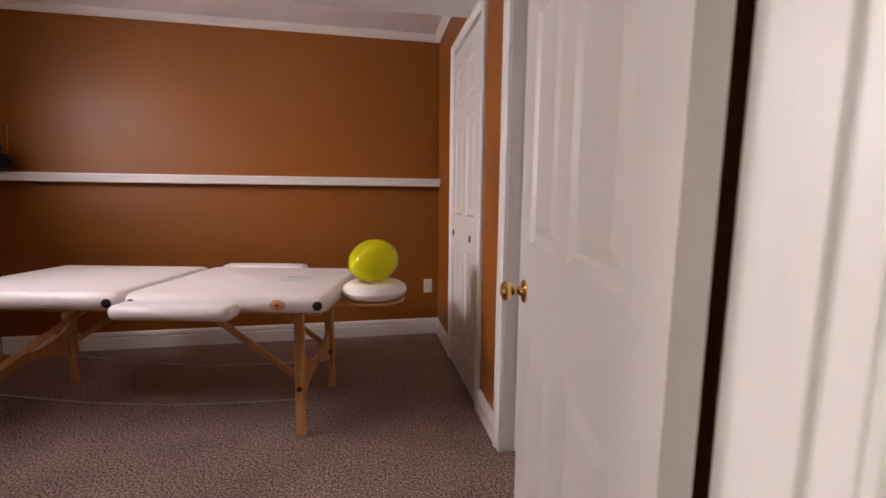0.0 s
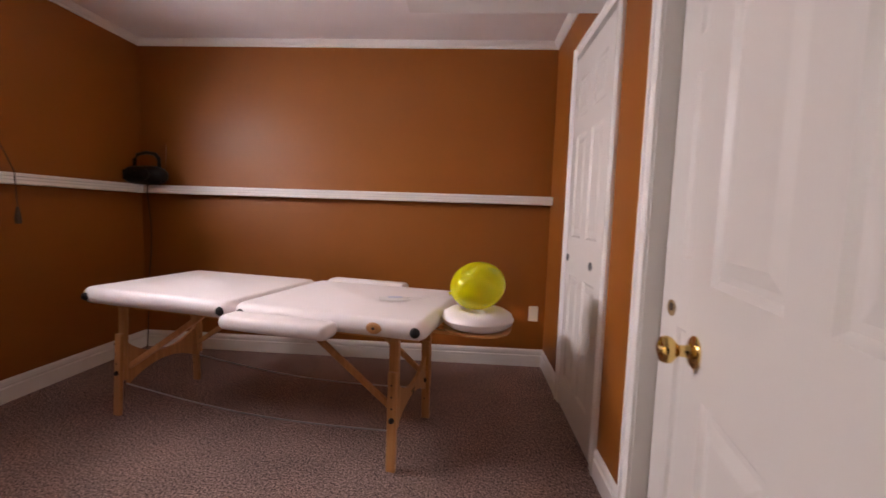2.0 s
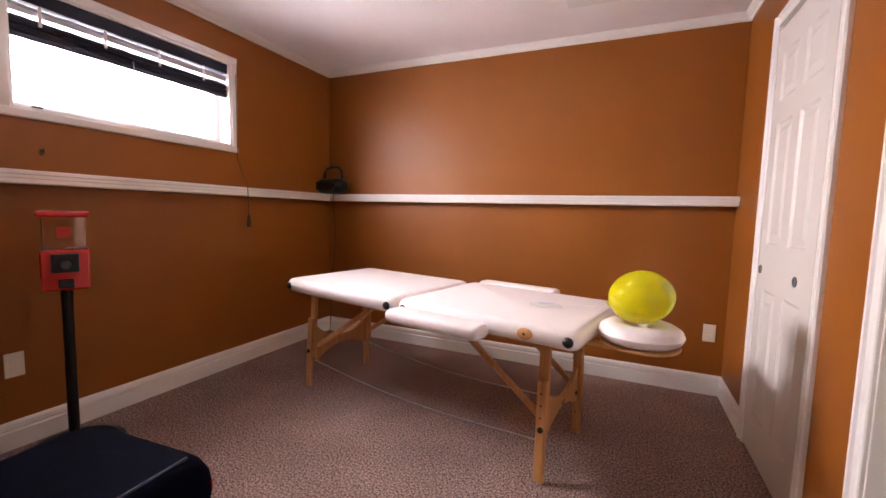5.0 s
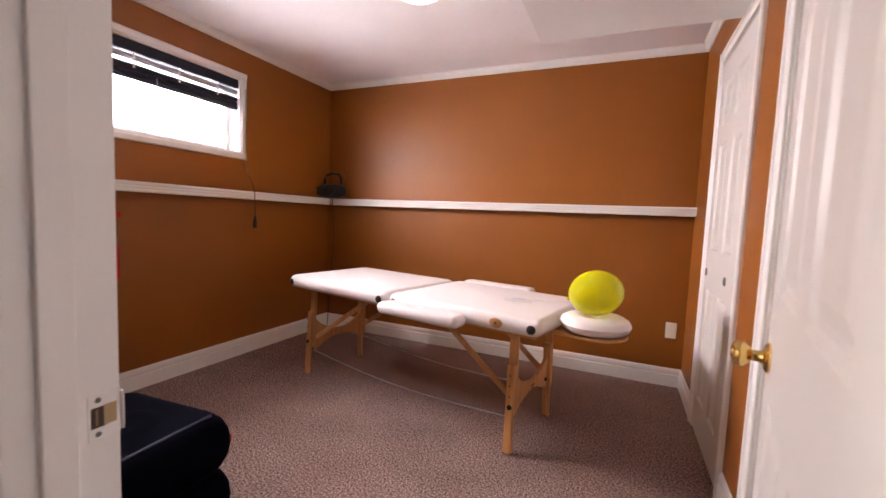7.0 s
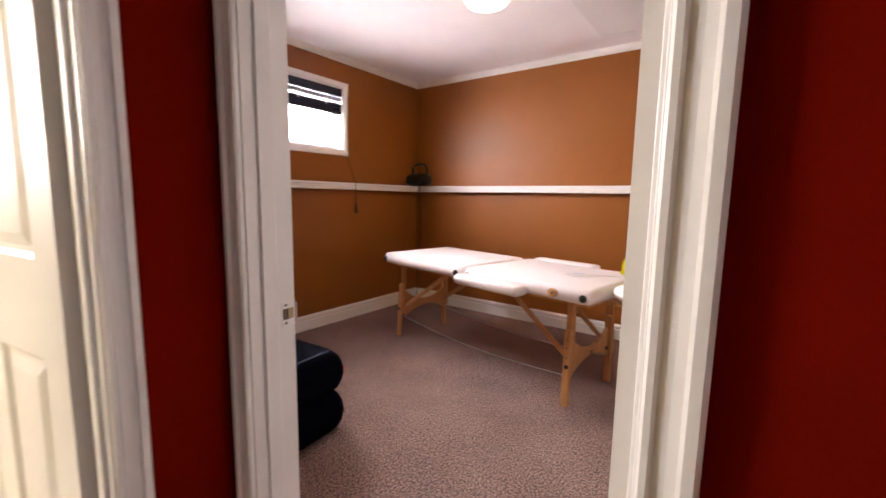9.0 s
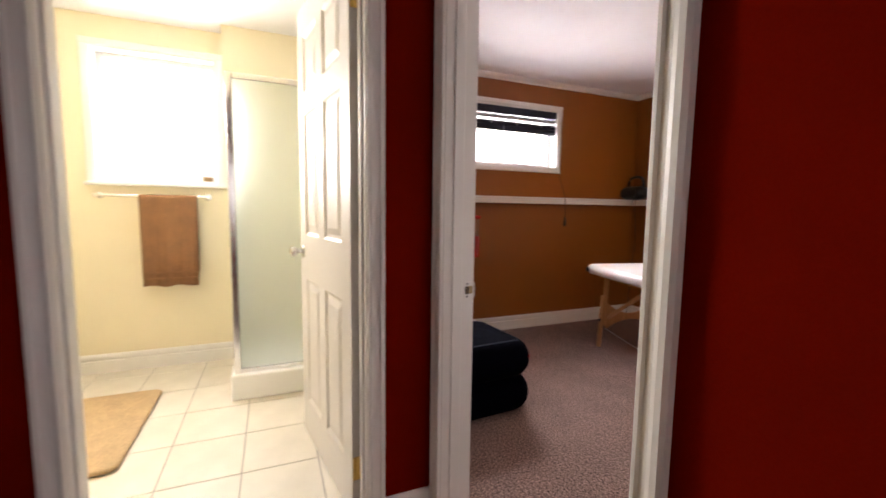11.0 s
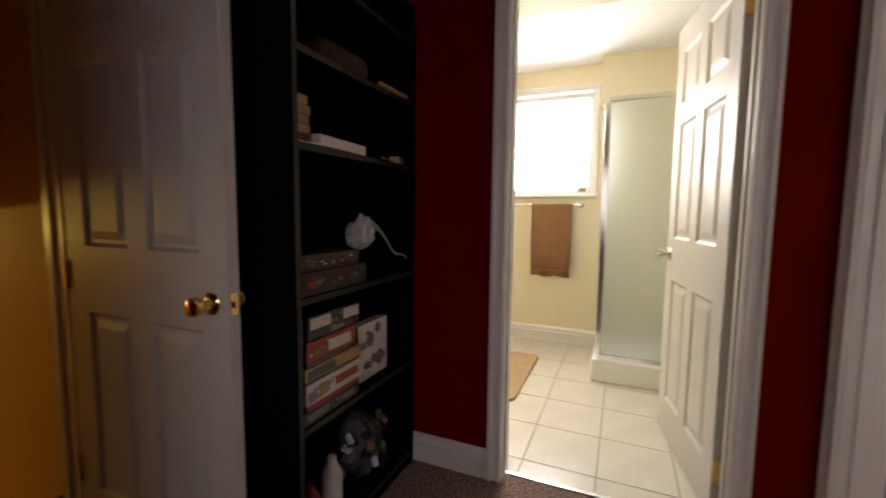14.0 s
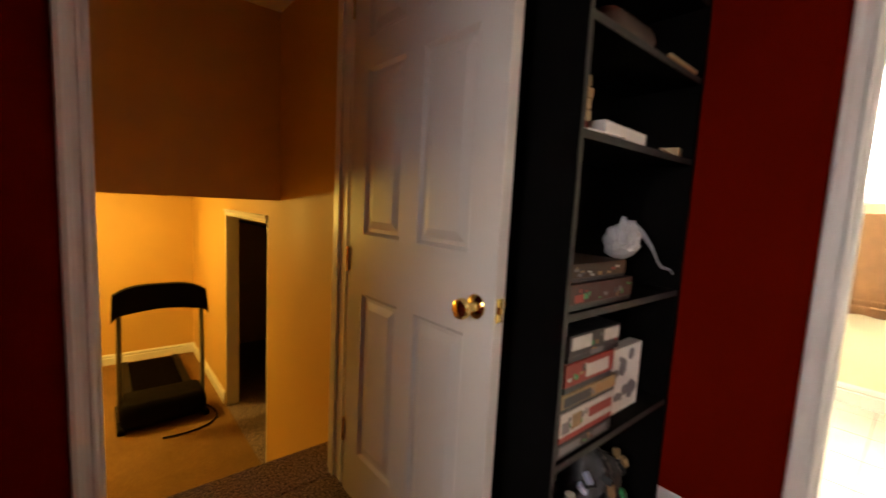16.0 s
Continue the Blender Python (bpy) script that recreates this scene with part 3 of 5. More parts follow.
# closet: two sliding panels behind one another
for n, (y0, x0) in enumerate(((C0 + 0.01, 0.662), (C1 - 0.665, 0.706))):
    cl = tagged(thing("door_closet_panel", "white six-panel sliding closet door with a round pull", "closet door", pose(x0, y0, 0.018, 0, 0, 90)), kind="structure")
    part("leaf", panel_slab(0.66 if n else 0.655, 1.985 if n else 2.045, 0.032), DOOR, cl)
    for px in ((0.60,) if n else (0.16, 0.612)):
        part("pull", lathe(bmesh.new(), [(0, 0.001), (0.014, 0.001), (0.016, 0.004), (0.021, 0.004), (0.022, 0)], Matrix.Translation((px, 0.032, 0.905)) @ pose(0, 0, 0, -90), 16), GREYP, cl, "round recessed metal pull", smooth=True)
structure("closet_track_trim", box_mesh(0.655, 0.75, C0, C1, CT - 0.012, CT), BLACKP, "dark sliding door track", "trim")

# side door with an empty lock bore
sd = tagged(thing("door_side", "closed white six-panel door with an empty lock hole", "door", pose(0.735, E0 + 0.006, 0.012, 0, 0, 90)), kind="structure")
part("leaf", panel_slab(0.755, 2.03, 0.035), DOOR, sd)
part("lock_bore", lathe(bmesh.new(), [(0, 0.0006), (0.022, 0.0008), (0.027, 0.0016), (0.027, 0)], Matrix.Translation((0.690, 0.035, 0.865)) @ pose(0, 0, 0, -90), 20), BOXTAN, sd, "bare wooden lock bore")
part("lock_bore_shade", lathe(bmesh.new(), [(0, 0.0012), (0.012, 0.0014), (0.014, 0)], Matrix.Translation((0.693, 0.036, 0.868)) @ pose(0, 0, 0, -90), 14), CORD, sd)

# ---------------------------------------------------------------- windows
CASEW = [(0, 0), (0, 0.010), (0.006, 0.014), (0.036, 0.016), (0.042, 0.010), (0.042, 0)]


def window(name, x, y0, y1, z0, z1, label, mullions, sill=False):
    ob = tagged(thing(name, label, "window"), kind="structure")
    d = 0.14
    for b in ((y0, y1, z0 - 0.001, z0 + 0.012), (y0, y1, z1 - 0.012, z1 + 0.001)):
        part("reveal", box_mesh(x - d, x + 0.002, b[0], b[1], b[2], b[3]), TRIM, ob)
    for b in ((y0 - 0.001, y0 + 0.012), (y1 - 0.012, y1 + 0.001)):
        part("reveal", box_mesh(x - d, x + 0.002, b[0], b[1], z0 + 0.012, z1 - 0.012), TRIM, ob)
    prof = CASEW
    part("casing", prism(bmesh.new(), prof, (x, y0, z0), (0, -1, 0), (1, 0, 0), (0, 0, z1 - z0)), TRIM, ob)
    part("casing", prism(bmesh.new(), prof, (x, y1, z0), (0, 1, 0), (1, 0, 0), (0, 0, z1 - z0)), TRIM, ob)
    part("head_casing", prism(bmesh.new(), prof, (x, y0 - 0.042, z1), UP, (1, 0, 0), (0, y1 - y0 + 0.084, 0)), TRIM, ob)
    if sill:
        part("window_sill", box_mesh(x - 0.01, x + 0.045, y0 - 0.05, y1 + 0.05, z0 - 0.022, z0 + 0.001, bevel=0.005), TRIM, ob)
    else:
        part("window_sill", prism(bmesh.new(), prof, (x, y0 - 0.042, z0), (0, 0, -1), (1, 0, 0), (0, y1 - y0 + 0.084, 0)), TRIM, ob)
    f0, f1 = x - d - 0.03, x - d + 0.03
    fr = bmesh.new()
    for b in ((y0, y1, z0, z0 + 0.045), (y0, y1, z1 - 0.045, z1), (y0, y0 + 0.045, z0 + 0.045, z1 - 0.045), (y1 - 0.045, y1, z0 + 0.045, z1 - 0.045)):
        box(fr, f0, f1, *b)
    part("window_frame", fr, VINYLF, ob)
    ys = [y0 + 0.045] + list(mullions) + [y1 - 0.045]
    for mm in mullions:
        part("mullion", box_mesh(f0 + 0.004, f1 + 0.008, mm - 0.02, mm + 0.02, z0 + 0.045, z1 - 0.045, bevel=0.003), VINYLF, ob)
    for a, b in zip(ys, ys[1:]):
        p = part("pane", box_mesh(x - d - 0.004, x - d + 0.001, a, b, z0 + 0.045, z1 - 0.045), PANE, ob)
        p.visible_shadow = False
    return ob


window("window_massage_room", RX0, WY0, WY1, WZ0, WZ1, "high sliding basement window with white trim", ())
window("window_bathroom", BX0, VY0, VY1, VZ0, VZ1, "bright bathroom window with white trim", (), sill=True)
for nm, b in (("backdrop_room_window", (-3.42, -3.40, 0.9, 4.0, 0.3, 3.2)), ("backdrop_bathroom_window", (-3.42, -3.40, -2.0, 0.8, 0.9, 3.2))):
    structure(nm, box_mesh(*b), OUTSIDE, "bright overcast daylight outside the window", "backdrop")

# raised blind in the window
bl = thing("window_blind", "dark navy cellular blind drawn partly up with sheer bands", "blind")


def wavy_band(y0, y1, zt, zb, x, amp, seed):
    bm = bmesh.new()
    rows = []
    n = 40
    for k in range(n + 1):
        y = y0 + (y1 - y0) * k / n
        s = noise.noise((y * 3.1 + seed, seed, 0)) * amp
        rows.append([bm.verts.new((x + 0.002 * math.sin(k * 0.9), y, zt + s * 0.4)), bm.verts.new((x + 0.016, y, (zt + zb) / 2 + s * 0.6)), bm.verts.new((x + 0.004, y, zb + s)), bm.verts.new((x - 0.004, y, zb + s)), bm.verts.new((x - 0.014, y, (zt + zb) / 2 + s * 0.6)), bm.verts.new((x - 0.004, y, zt + s * 0.4))])
    for a, b in zip(rows, rows[1:]):
        for i in range(6):
            bm.faces.new((a[i], a[(i + 1) % 6], b[(i + 1) % 6], b[i]))
    bm.faces.new(rows[0])
    bm.faces.new(rows[-1][::-1])
    return bm


BX = RX0 - 0.035
part("head_rail", box_mesh(BX - 0.024, BX + 0.024, WY0 + 0.014, WY1 - 0.014, WZ1 - 0.078, WZ1 - 0.013, bevel=0.004), NAVYBL, bl, "dark head rail")
part("pleat_band", wavy_band(WY0 + 0.016, WY1 - 0.016, 2.074, 2.036, BX, 0.004, 1.3), SILVER, bl, "pale grey folded sheer band")
part("pleat_band", wavy_band(WY0 + 0.016, WY1 - 0.016, 2.018, 1.986, BX + 0.004, 0.005, 4.1), NAVYBL, bl)
part("pleat_band", wavy_band(WY0 + 0.016, WY1 - 0.016, 1.990, 1.950, BX, 0.005, 5.6), NAVYBL, bl)
part("bottom_rail", wavy_band(WY0 + 0.014, WY1 - 0.014, 1.958, 1.922, BX + 0.002, 0.003, 7.7), NAVYBL, bl, "dark padded bottom rail")
for ty in (1.93, 2.20, 2.48, 2.76):
    part("ladder_tape", box_mesh(BX + 0.019, BX + 0.021, ty - 0.007, ty + 0.007, 1.99, 2.085), VINYLF, bl, "white ladder tape")
part("pull_cord", tube(bmesh.new(), [(RX0 + 0.020, 2.975, 2.09), (RX0 + 0.024, 2.975, 1.5), (RX0 + 0.108, 2.985, 1.312), (RX0 + 0.110, 2.99, 1.12)], 0.0028, 6), CORD, bl, "thin brown pull cord", smooth=True)
part("cord_tassel", lathe(bmesh.new(), [(0, 0.045), (0.006, 0.043), (0.012, 0.01), (0.016, -0.03), (0.014, -0.05), (0, -0.052)], Matrix.Translation((RX0 + 0.110, 2.99, 1.075)), 12), CORD, bl, "dark wooden cord tassel", smooth=True)
part("cord", tube(bmesh.new(), [(BX + 0.025, 2.33, 1.965), (BX + 0.027, 2.335, 1.90), (BX + 0.025, 2.34, 1.80)], 0.003, 6), SILVER, bl)

part("latch", box_mesh(RX0 - 0.085, RX0 - 0.055, 1.905, 1.94, WZ0 + 0.012, WZ0 + 0.032, bevel=0.003), BLACKP, bpy.data.objects["window_massage_room"], "dark window latch")
hook = thing("wall_hook", "small dark hook screwed into the brown wall", "hook", pose(RX0, 1.90, 1.40))
part("hook_plate", box_mesh(0, 0.004, -0.007, 0.007, -0.014, 0.014, bevel=0.001, segments=1), CORD, hook)
part("hook_arm", tube(bmesh.new(), [(0.003, 0, 0.008), (0.022, 0, 0.004), (0.028, 0, -0.008), (0.024, 0, 0.018)], 0.003, 6), CORD, hook, "", True)

# ---------------------------------------------------------------- massage table
TX, TY = -0.126, 2.444
TANG = math.degrees(math.atan2(0.201, -0.980))     # table axis, from the head end to the foot end
tabm = pose(TX, TY, 0, 0, 0, TANG)
# local: x along the table 0..1.87, y negative is away from the near edge
table = thing("massage_table", "folding massage table, white vinyl pads on beech wood legs", "massage table", tabm)
TLEN, TWID, TTOP = 1.87, 0.745, 0.722


def cushion(x0, x1, y0, y1, z0, z1, r, corner=0.05, sag=0.0):
    """A padded slab with rounded corners and soft edges."""
    bm = bmesh.new()
    nz, nc = 8, 6
    loops = []
    h = (z1 - z0) / 2
    for k in range(nz + 1):
        a = -math.pi / 2 + math.pi * k / nz
        ins = r * (1 - math.cos(a))
        z = (z0 + z1) / 2 + h * math.sin(a)
        pts = []
        c = max(corner - ins * 0.5, 0.008)
        for (cx, cy, a0) in ((x1 - ins - c, y1 - ins - c, 0), (x0 + ins + c, y1 - ins - c, 90), (x0 + ins + c, y0 + ins + c, 180), (x1 - ins - c, y0 + ins + c, 270)):
            for i in range(nc + 1):
                t = radians(a0 + 90 * i / nc)
                pts.append((cx + c * math.cos(t), cy + c * math.sin(t), z))
        loops.append([bm.verts.new(p) for p in pts])
    n = len(loops[0])
    for p, q in zip(loops, loops[1:]):
        for i in range(n):
            bm.faces.new((p[i], p[(i + 1) % n], q[(i + 1) % n], q[i]))
    bm.faces.new(loops[0][::-1])
    bm.faces.new(loops[-1])
    return bm


SEAM = 0.935
for name_, a, b in (("pad", 0.0, SEAM - 0.006), ("pad", SEAM + 0.006, TLEN)):
    part(name_, cushion(a, b, -TWID, 0, TTOP - 0.085, TTOP, 0.032, 0.045), VINYL, table, "white vinyl padded top section", smooth=True)
for x in (0.045, 0.880, 0.992, TLEN - 0.045):
    for y, s in ((-0.002, 1), (-TWID + 0.002, -1)):
        part("corner_cap", lathe(bmesh.new(), [(0, 0.016), (0.010, 0.015), (0.017, 0.010), (0.0215, 0.002), (0.022, -0.004)], Matrix.Translation((x, y, TTOP - 0.046)) @ pose(0, 0, 0, -90 * s), 16), BLACKP, table, "black plastic plug", smooth=True)
badge = part("badge", lathe(bmesh.new(), [(0, 0.007), (0.016, 0.007), (0.020, 0.005), (0.024, 0)], Matrix.Translation((0.222, 0.001, TTOP - 0.043)) @ pose(0, 0, 0, -90) @ Matrix.Diagonal((1.45, 1, 1, 1)), 24), BEECH, table, "oval wooden badge", smooth=True)
part("badge_hole", lathe(bmesh.new(), [(0, 0.009), (0.006, 0.009), (0.008, 0.006)], Matrix.Translation((0.222, 0.001, TTOP - 0.043)) @ pose(0, 0, 0, -90), 14), CORD, badge)
fr = bmesh.new()
for a, b in ((0.06, SEAM - 0.03), (SEAM + 0.03, TLEN - 0.06)):
    for y0, y1 in ((-0.124, -0.100), (-TWID + 0.100, -TWID + 0.124)):
        box(fr, a, b, y0, y1, TTOP - 0.115, TTOP - 0.084)
    for x0 in (a, b - 0.024):
        box(fr, x0, x0 + 0.024, -TWID + 0.124, -0.124, TTOP - 0.115, TTOP - 0.084)
part("under_frame", fr, BEECH, table, "beech rails under the pads")


def slanted(p, q, wx, wy):
    """A bar of wx by wy between two points."""
    bm = bmesh.new()
    p, q = Vector(p), Vector(q)
    d = (q - p).normalized()
    s = d.cross(Vector((0, 1, 0))).normalized()
    t = d.cross(s)
    v = [bm.verts.new(c + s * (i * wx / 2) + t * (j * wy / 2)) for c in (p, q) for i, j in ((-1, -1), (1, -1), (1, 1), (-1, 1))]
    for f in ((0, 1, 2, 3), (7, 6, 5, 4), (0, 4, 5, 1), (1, 5, 6, 2), (2, 6, 7, 3), (3, 7, 4, 0)):
        bm.faces.new([v[i] for i in f])
    bmesh.ops.bevel(bm, geom=bm.edges[:], offset=0.003, segments=1, affect="EDGES")
    return bm


for lx, outw in ((0.186, -1), (1.770, 1)):
    for ly, ft in ((-0.152, -0.131), (-0.632, -0.650)):
        upper = part("leg", slanted((lx, ly, TTOP - 0.09), (lx + outw * 0.006, (ly + ft) / 2, 0.19), 0.046, 0.024), BEECH, table, "beech leg")
        part("leg_extension", slanted((lx + outw * 0.004, ly + 0.024, 0.45), (lx + outw * 0.010, ft + 0.022, 0.0), 0.044, 0.022), BEECH, upper, "drilled height-adjustment leg")
        for i in range(6):
            part("peg_hole", lathe(bmesh.new(), [(0, 0.0012), (0.0045, 0.001), (0.005, 0)], Matrix.Translation((lx + outw * 0.007, ly + 0.037 + (ft - ly) * (0.45 - 0.10 - i * 0.055) / 0.45 * 0.9 - 0.001, 0.40 - i * 0.055)) @ pose(0, 0, 0, -90), 8), CORD, upper)
        part("leg_knob", lathe(bmesh.new(), [(0, 0.016), (0.011, 0.014), (0.014, 0.006), (0.012, 0)], Matrix.Translation((lx + outw * 0.008, ly + 0.038, 0.235)) @ pose(0, 0, 0, -90), 12), BLACKP, upper, "black turning knob", smooth=True)
    # arched end panel between the two legs
    bm = bmesh.new()
    n = 14
    top, bot = [], []
    for i in range(n + 1):
        f = i / n
        y = -0.160 - f * 0.470
        zt = 0.395 - 0.105 * math.sin(math.pi * f) ** 0.8
        zb = 0.155 + 0.085 * math.sin(math.pi * f) ** 0.8
        top.append((y, zt))
        bot.append((y, zb))
    for a, b, c, d in zip(top, top[1:], bot, bot[1:]):
        box_pts = [(lx - 0.009, a), (lx - 0.009, b), (lx - 0.009, d), (lx - 0.009, c), (lx + 0.009, a), (lx + 0.009, b), (lx + 0.009, d), (lx + 0.009, c)]
        vs = [bm.verts.new((x, y, z)) for x, (y, z) in box_pts]
        for f in ((0, 1, 2, 3), (7, 6, 5, 4), (0, 4, 5, 1), (3, 2, 6, 7)):
            bm.faces.new([vs[i] for i in f])
        if a == top[0]:
            bm.faces.new([vs[i] for i in (0, 3, 7, 4)])
        if b == top[-1]:
            bm.faces.new([vs[i] for i in (1, 5, 6, 2)])
    bmesh.ops.remove_doubles(bm, verts=bm.verts[:], dist=0.0004)
    ep = part("end_panel", bm, BEECH, table, "arched plywood end panel")
    for pz, pw in ((0.262, 0.05), (0.248, 0.034)):
        part("print", box_mesh(lx + outw * 0.0092, lx + outw * 0.0100, -0.395 - pw / 2, -0.395 + pw / 2, pz - 0.004, pz + 0.004), CORD, ep, "dark stamped mark")
    for yy in (-0.172, -0.618):
        part("brace", slanted((lx - outw * 0.005, yy, 0.255), (SEAM + outw * 0.27, yy + (0.02 if yy > -0.3 else -0.02), TTOP - 0.10), 0.030, 0.018), BEECH, table, "diagonal beech brace")
part("cable", tube(bmesh.new(), [(0.19 + 1.575 * i / 20, -0.150, 0.165 - 0.045 * math.sin(math.pi * i / 20)) for i in range(21)], 0.0035, 6), STEEL, table, "slack steel cable", smooth=True)
part("cable", tube(bmesh.new(), [(0.19 + 1.575 * i / 20, -0.640, 0.165 - 0.045 * math.sin(math.pi * i / 20)) for i in range(21)], 0.0035, 6), STEEL, table, "slack steel cable", smooth=True)
for ys, nm in (((0.004, 0.125), "side_pad"), ((-TWID - 0.125, -TWID - 0.004), "side_pad")):
    lift = 0.030 if ys[0] < 0 else 0.0
    part(nm, cushion(0.375, 0.895, ys[0], ys[1], TTOP - 0.088 + lift, TTOP - 0.026 + lift, 0.022, 0.028), VINYL, table, "white padded arm extension", smooth=True)
    part("side_pad_arm", box_mesh(0.60, 0.64, min(ys[0], -TWID + 0.04) if ys[0] < 0 else -0.05, max(ys[0], -TWID + 0.05) if ys[0] < 0 else 0.06, TTOP - 0.098 + lift, TTOP - 0.0865 + lift), BEECH, table)

# head rest on its wooden bracket
hx, hy = -0.156, -0.300
ring = bmesh.new()
NA, NB = 36, 12
grid = []
for i in range(NA):
    a = 2 * math.pi * i / NA
    row = []
    for j in range(NB):
        b = 2 * math.pi * j / NB
        rx, ry = 0.098 + 0.066 * math.cos(b), 0.104 + 0.060 * math.cos(b)
        row.append(ring.verts.new((hx + rx * math.cos(a), hy + ry * math.sin(a), 0.690 + 0.042 * math.sin(b))))
    grid.append(row)
for i in range(NA):
    for j in range(NB):
        ring.faces.new((grid[i][j], grid[(i + 1) % NA][j], grid[(i + 1) % NA][(j + 1) % NB], grid[i][(j + 1) % NB]))
cradle = part("face_cradle", ring, VINYL, table, "white padded ring-shaped face cradle", smooth=True)
part("cradle_board", lathe(bmesh.new(), [(0.06, 0), (0.150, 0), (0.153, 0.006), (0.150, 0.012), (0.06, 0.012), (0.06, 0)], Matrix.Translation((hx, hy, 0.636)), 32), BEECH, cradle, "beech ring under the cradle")
for dy in (-0.07, 0.07):
    part("cradle_arm", box_mesh(hx - 0.02, 0.06, hy + dy - 0.012, hy + dy + 0.012, 0.618, 0.6365, bevel=0.003), BEECH, cradle)

balloon = tagged(part("balloon", lathe(bmesh.new(), [(0, -0.128)] + [(0.131 * math.sin(math.pi * k / 20) * (1.0 if k < 11 else 1.0 - 0.04 * ((k - 10) / 10) ** 2), -0.128 * math.cos(math.pi * k / 20)) for k in range(1, 20)] + [(0, 0.128)],
                                            Matrix.Translation((0.082, 2.709, 0.837)) @ pose(0, 0, 0, 6, -14, 0) @ Matrix.Diagonal((0.97, 0.95, 0.84, 1)), 40), BALL, None, "", True), "inflated glossy yellow balloon resting on the face cradle", "balloon")
part("balloon_knot", lathe(bmesh.new(), [(0, 0.012), (0.004, 0.010), (0.005, 0.004), (0.011, -0.006), (0.009, -0.007), (0, -0.004)], Matrix.Translation((-0.040, 2.690, 0.800)) @ pose(0, 0, 0, 0, 60, 0), 12), BALL, balloon, "tied rubber knot", smooth=True)

# crumpled balloon packet on the table
pk = bmesh.new()
g = [[None] * 9 for _ in range(7)]
for i in range(7):
    for j in range(9):
        a, b = i / 6 - 0.5, j / 8 - 0.5
        g[i][j] = pk.verts.new((a * 0.15 + 0.012 * noise.noise((i, j, 3)), b * 0.12 * (1 - 0.6 * abs(a)) + 0.01 * noise.noise((j, i, 5)), 0.006 + 0.006 * noise.noise((i * 0.9, j * 0.8, 1)) - 0.004 * (abs(a) + abs(b))))
for i in range(6):
    for j in range(8):
        pk.faces.new((g[i][j], g[i + 1][j], g[i + 1][j + 1], g[i][j + 1]))
packet = tagged(part("plastic_packet", pk, PAPER, None, "", True), "small crumpled clear packet lying on the table", "packet")
packet.matrix_world = tabm @ pose(0.281, -0.37, TTOP + 0.001, 0, 0, 25)
part("print", box_mesh(-0.04, 0.03, -0.014, 0.010, 0.0105, 0.0118, bevel=0.0004, segments=1), BLUEP, packet, "pale blue printed strip")
part("wrapper_tail", tube(bmesh.new(), [(-0.06, -0.01, 0.006), (-0.12, -0.03, 0.004), (-0.20, -0.035, 0.003), (-0.28, -0.045, 0.003)], 0.0013, 6), PAPER, packet)

# ---------------------------------------------------------------- radio on the corner ledge
RM = pose(-2.43, 3.88, 1.307, 0, 0, -12) @ Matrix.Diagonal((1.20, 0.95, 1.02, 1))
radio = thing("portable_radio", "rounded black portable radio with a handle on the ledge", "radio", RM)
part("body", cushion(-0.155, 0.145, -0.10, 0.08, 0.0, 0.135, 0.066, 0.075), BLACKP, radio, "glossy black plastic body", smooth=True)
part("handle", tube(bmesh.new(), [(-0.105, 0, 0.11), (-0.10, 0, 0.19), (-0.075, 0, 0.222), (0, 0, 0.235), (0.07, 0, 0.222), (0.095, 0, 0.19), (0.10, 0, 0.11)], 0.013, 10), BLACKP, radio, "", True)
for sx in (-0.085, 0.08):
    part("speaker", lathe(bmesh.new(), [(0, 0.004), (0.025, 0.006), (0.036, 0.010), (0.040, 0.002)], Matrix.Translation((sx, -0.088, 0.065)) @ pose(0, 0, 0, 90), 20), BLACKP, radio, "round speaker grille", smooth=True)
part("control_dial", lathe(bmesh.new(), [(0, 0.012), (0.016, 0.010), (0.018, 0)], Matrix.Translation((0, -0.099, 0.075)) @ pose(0, 0, 0, 90), 16), BLACKP, radio, "", True)
part("aerial", tube(bmesh.new(), [(0.10, 0.05, 0.10), (0.115, 0.05, 0.30)], 0.003, 6), CHROME, radio, "silver telescopic aerial", smooth=True)
cord = tagged(part("radio_cord", tube(bmesh.new(), [(-2.43, 3.885, 1.318), (-2.44, 3.885, 1.25), (-2.45, 3.93, 1.0), (-2.47, 3.95, 0.8), (-2.50, 3.955, 0.55), (-2.515, 3.96, 0.30), (-2.50, 3.93, 0.13), (-2.47, 3.88, 0.02), (-2.44, 3.80, 0.006)], 0.004, 6), CORD, None, "", True), "thin dark power cord hanging down the corner", "cord")


def outlet(m, label):
    ob = tagged(thing("wall_outlet", label, "outlet", m), kind="structure")
    part("cover_plate", box_mesh(-0.036, 0.036, -0.006, 0, -0.058, 0.058, bevel=0.003), PLATE, ob)
    for z in (-0.02, 0.02):
        part("socket", box_mesh(-0.016, 0.016, -0.008, -0.005, z - 0.013, z + 0.013, bevel=0.002), PLATE, ob)


outlet(pose(0.553, RY1, 0.414), "ivory outlet plate on the brown wall")
outlet(pose(RX0, 1.755, 0.40, 0, 0, 90), "ivory outlet plate on the brown wall under the window")

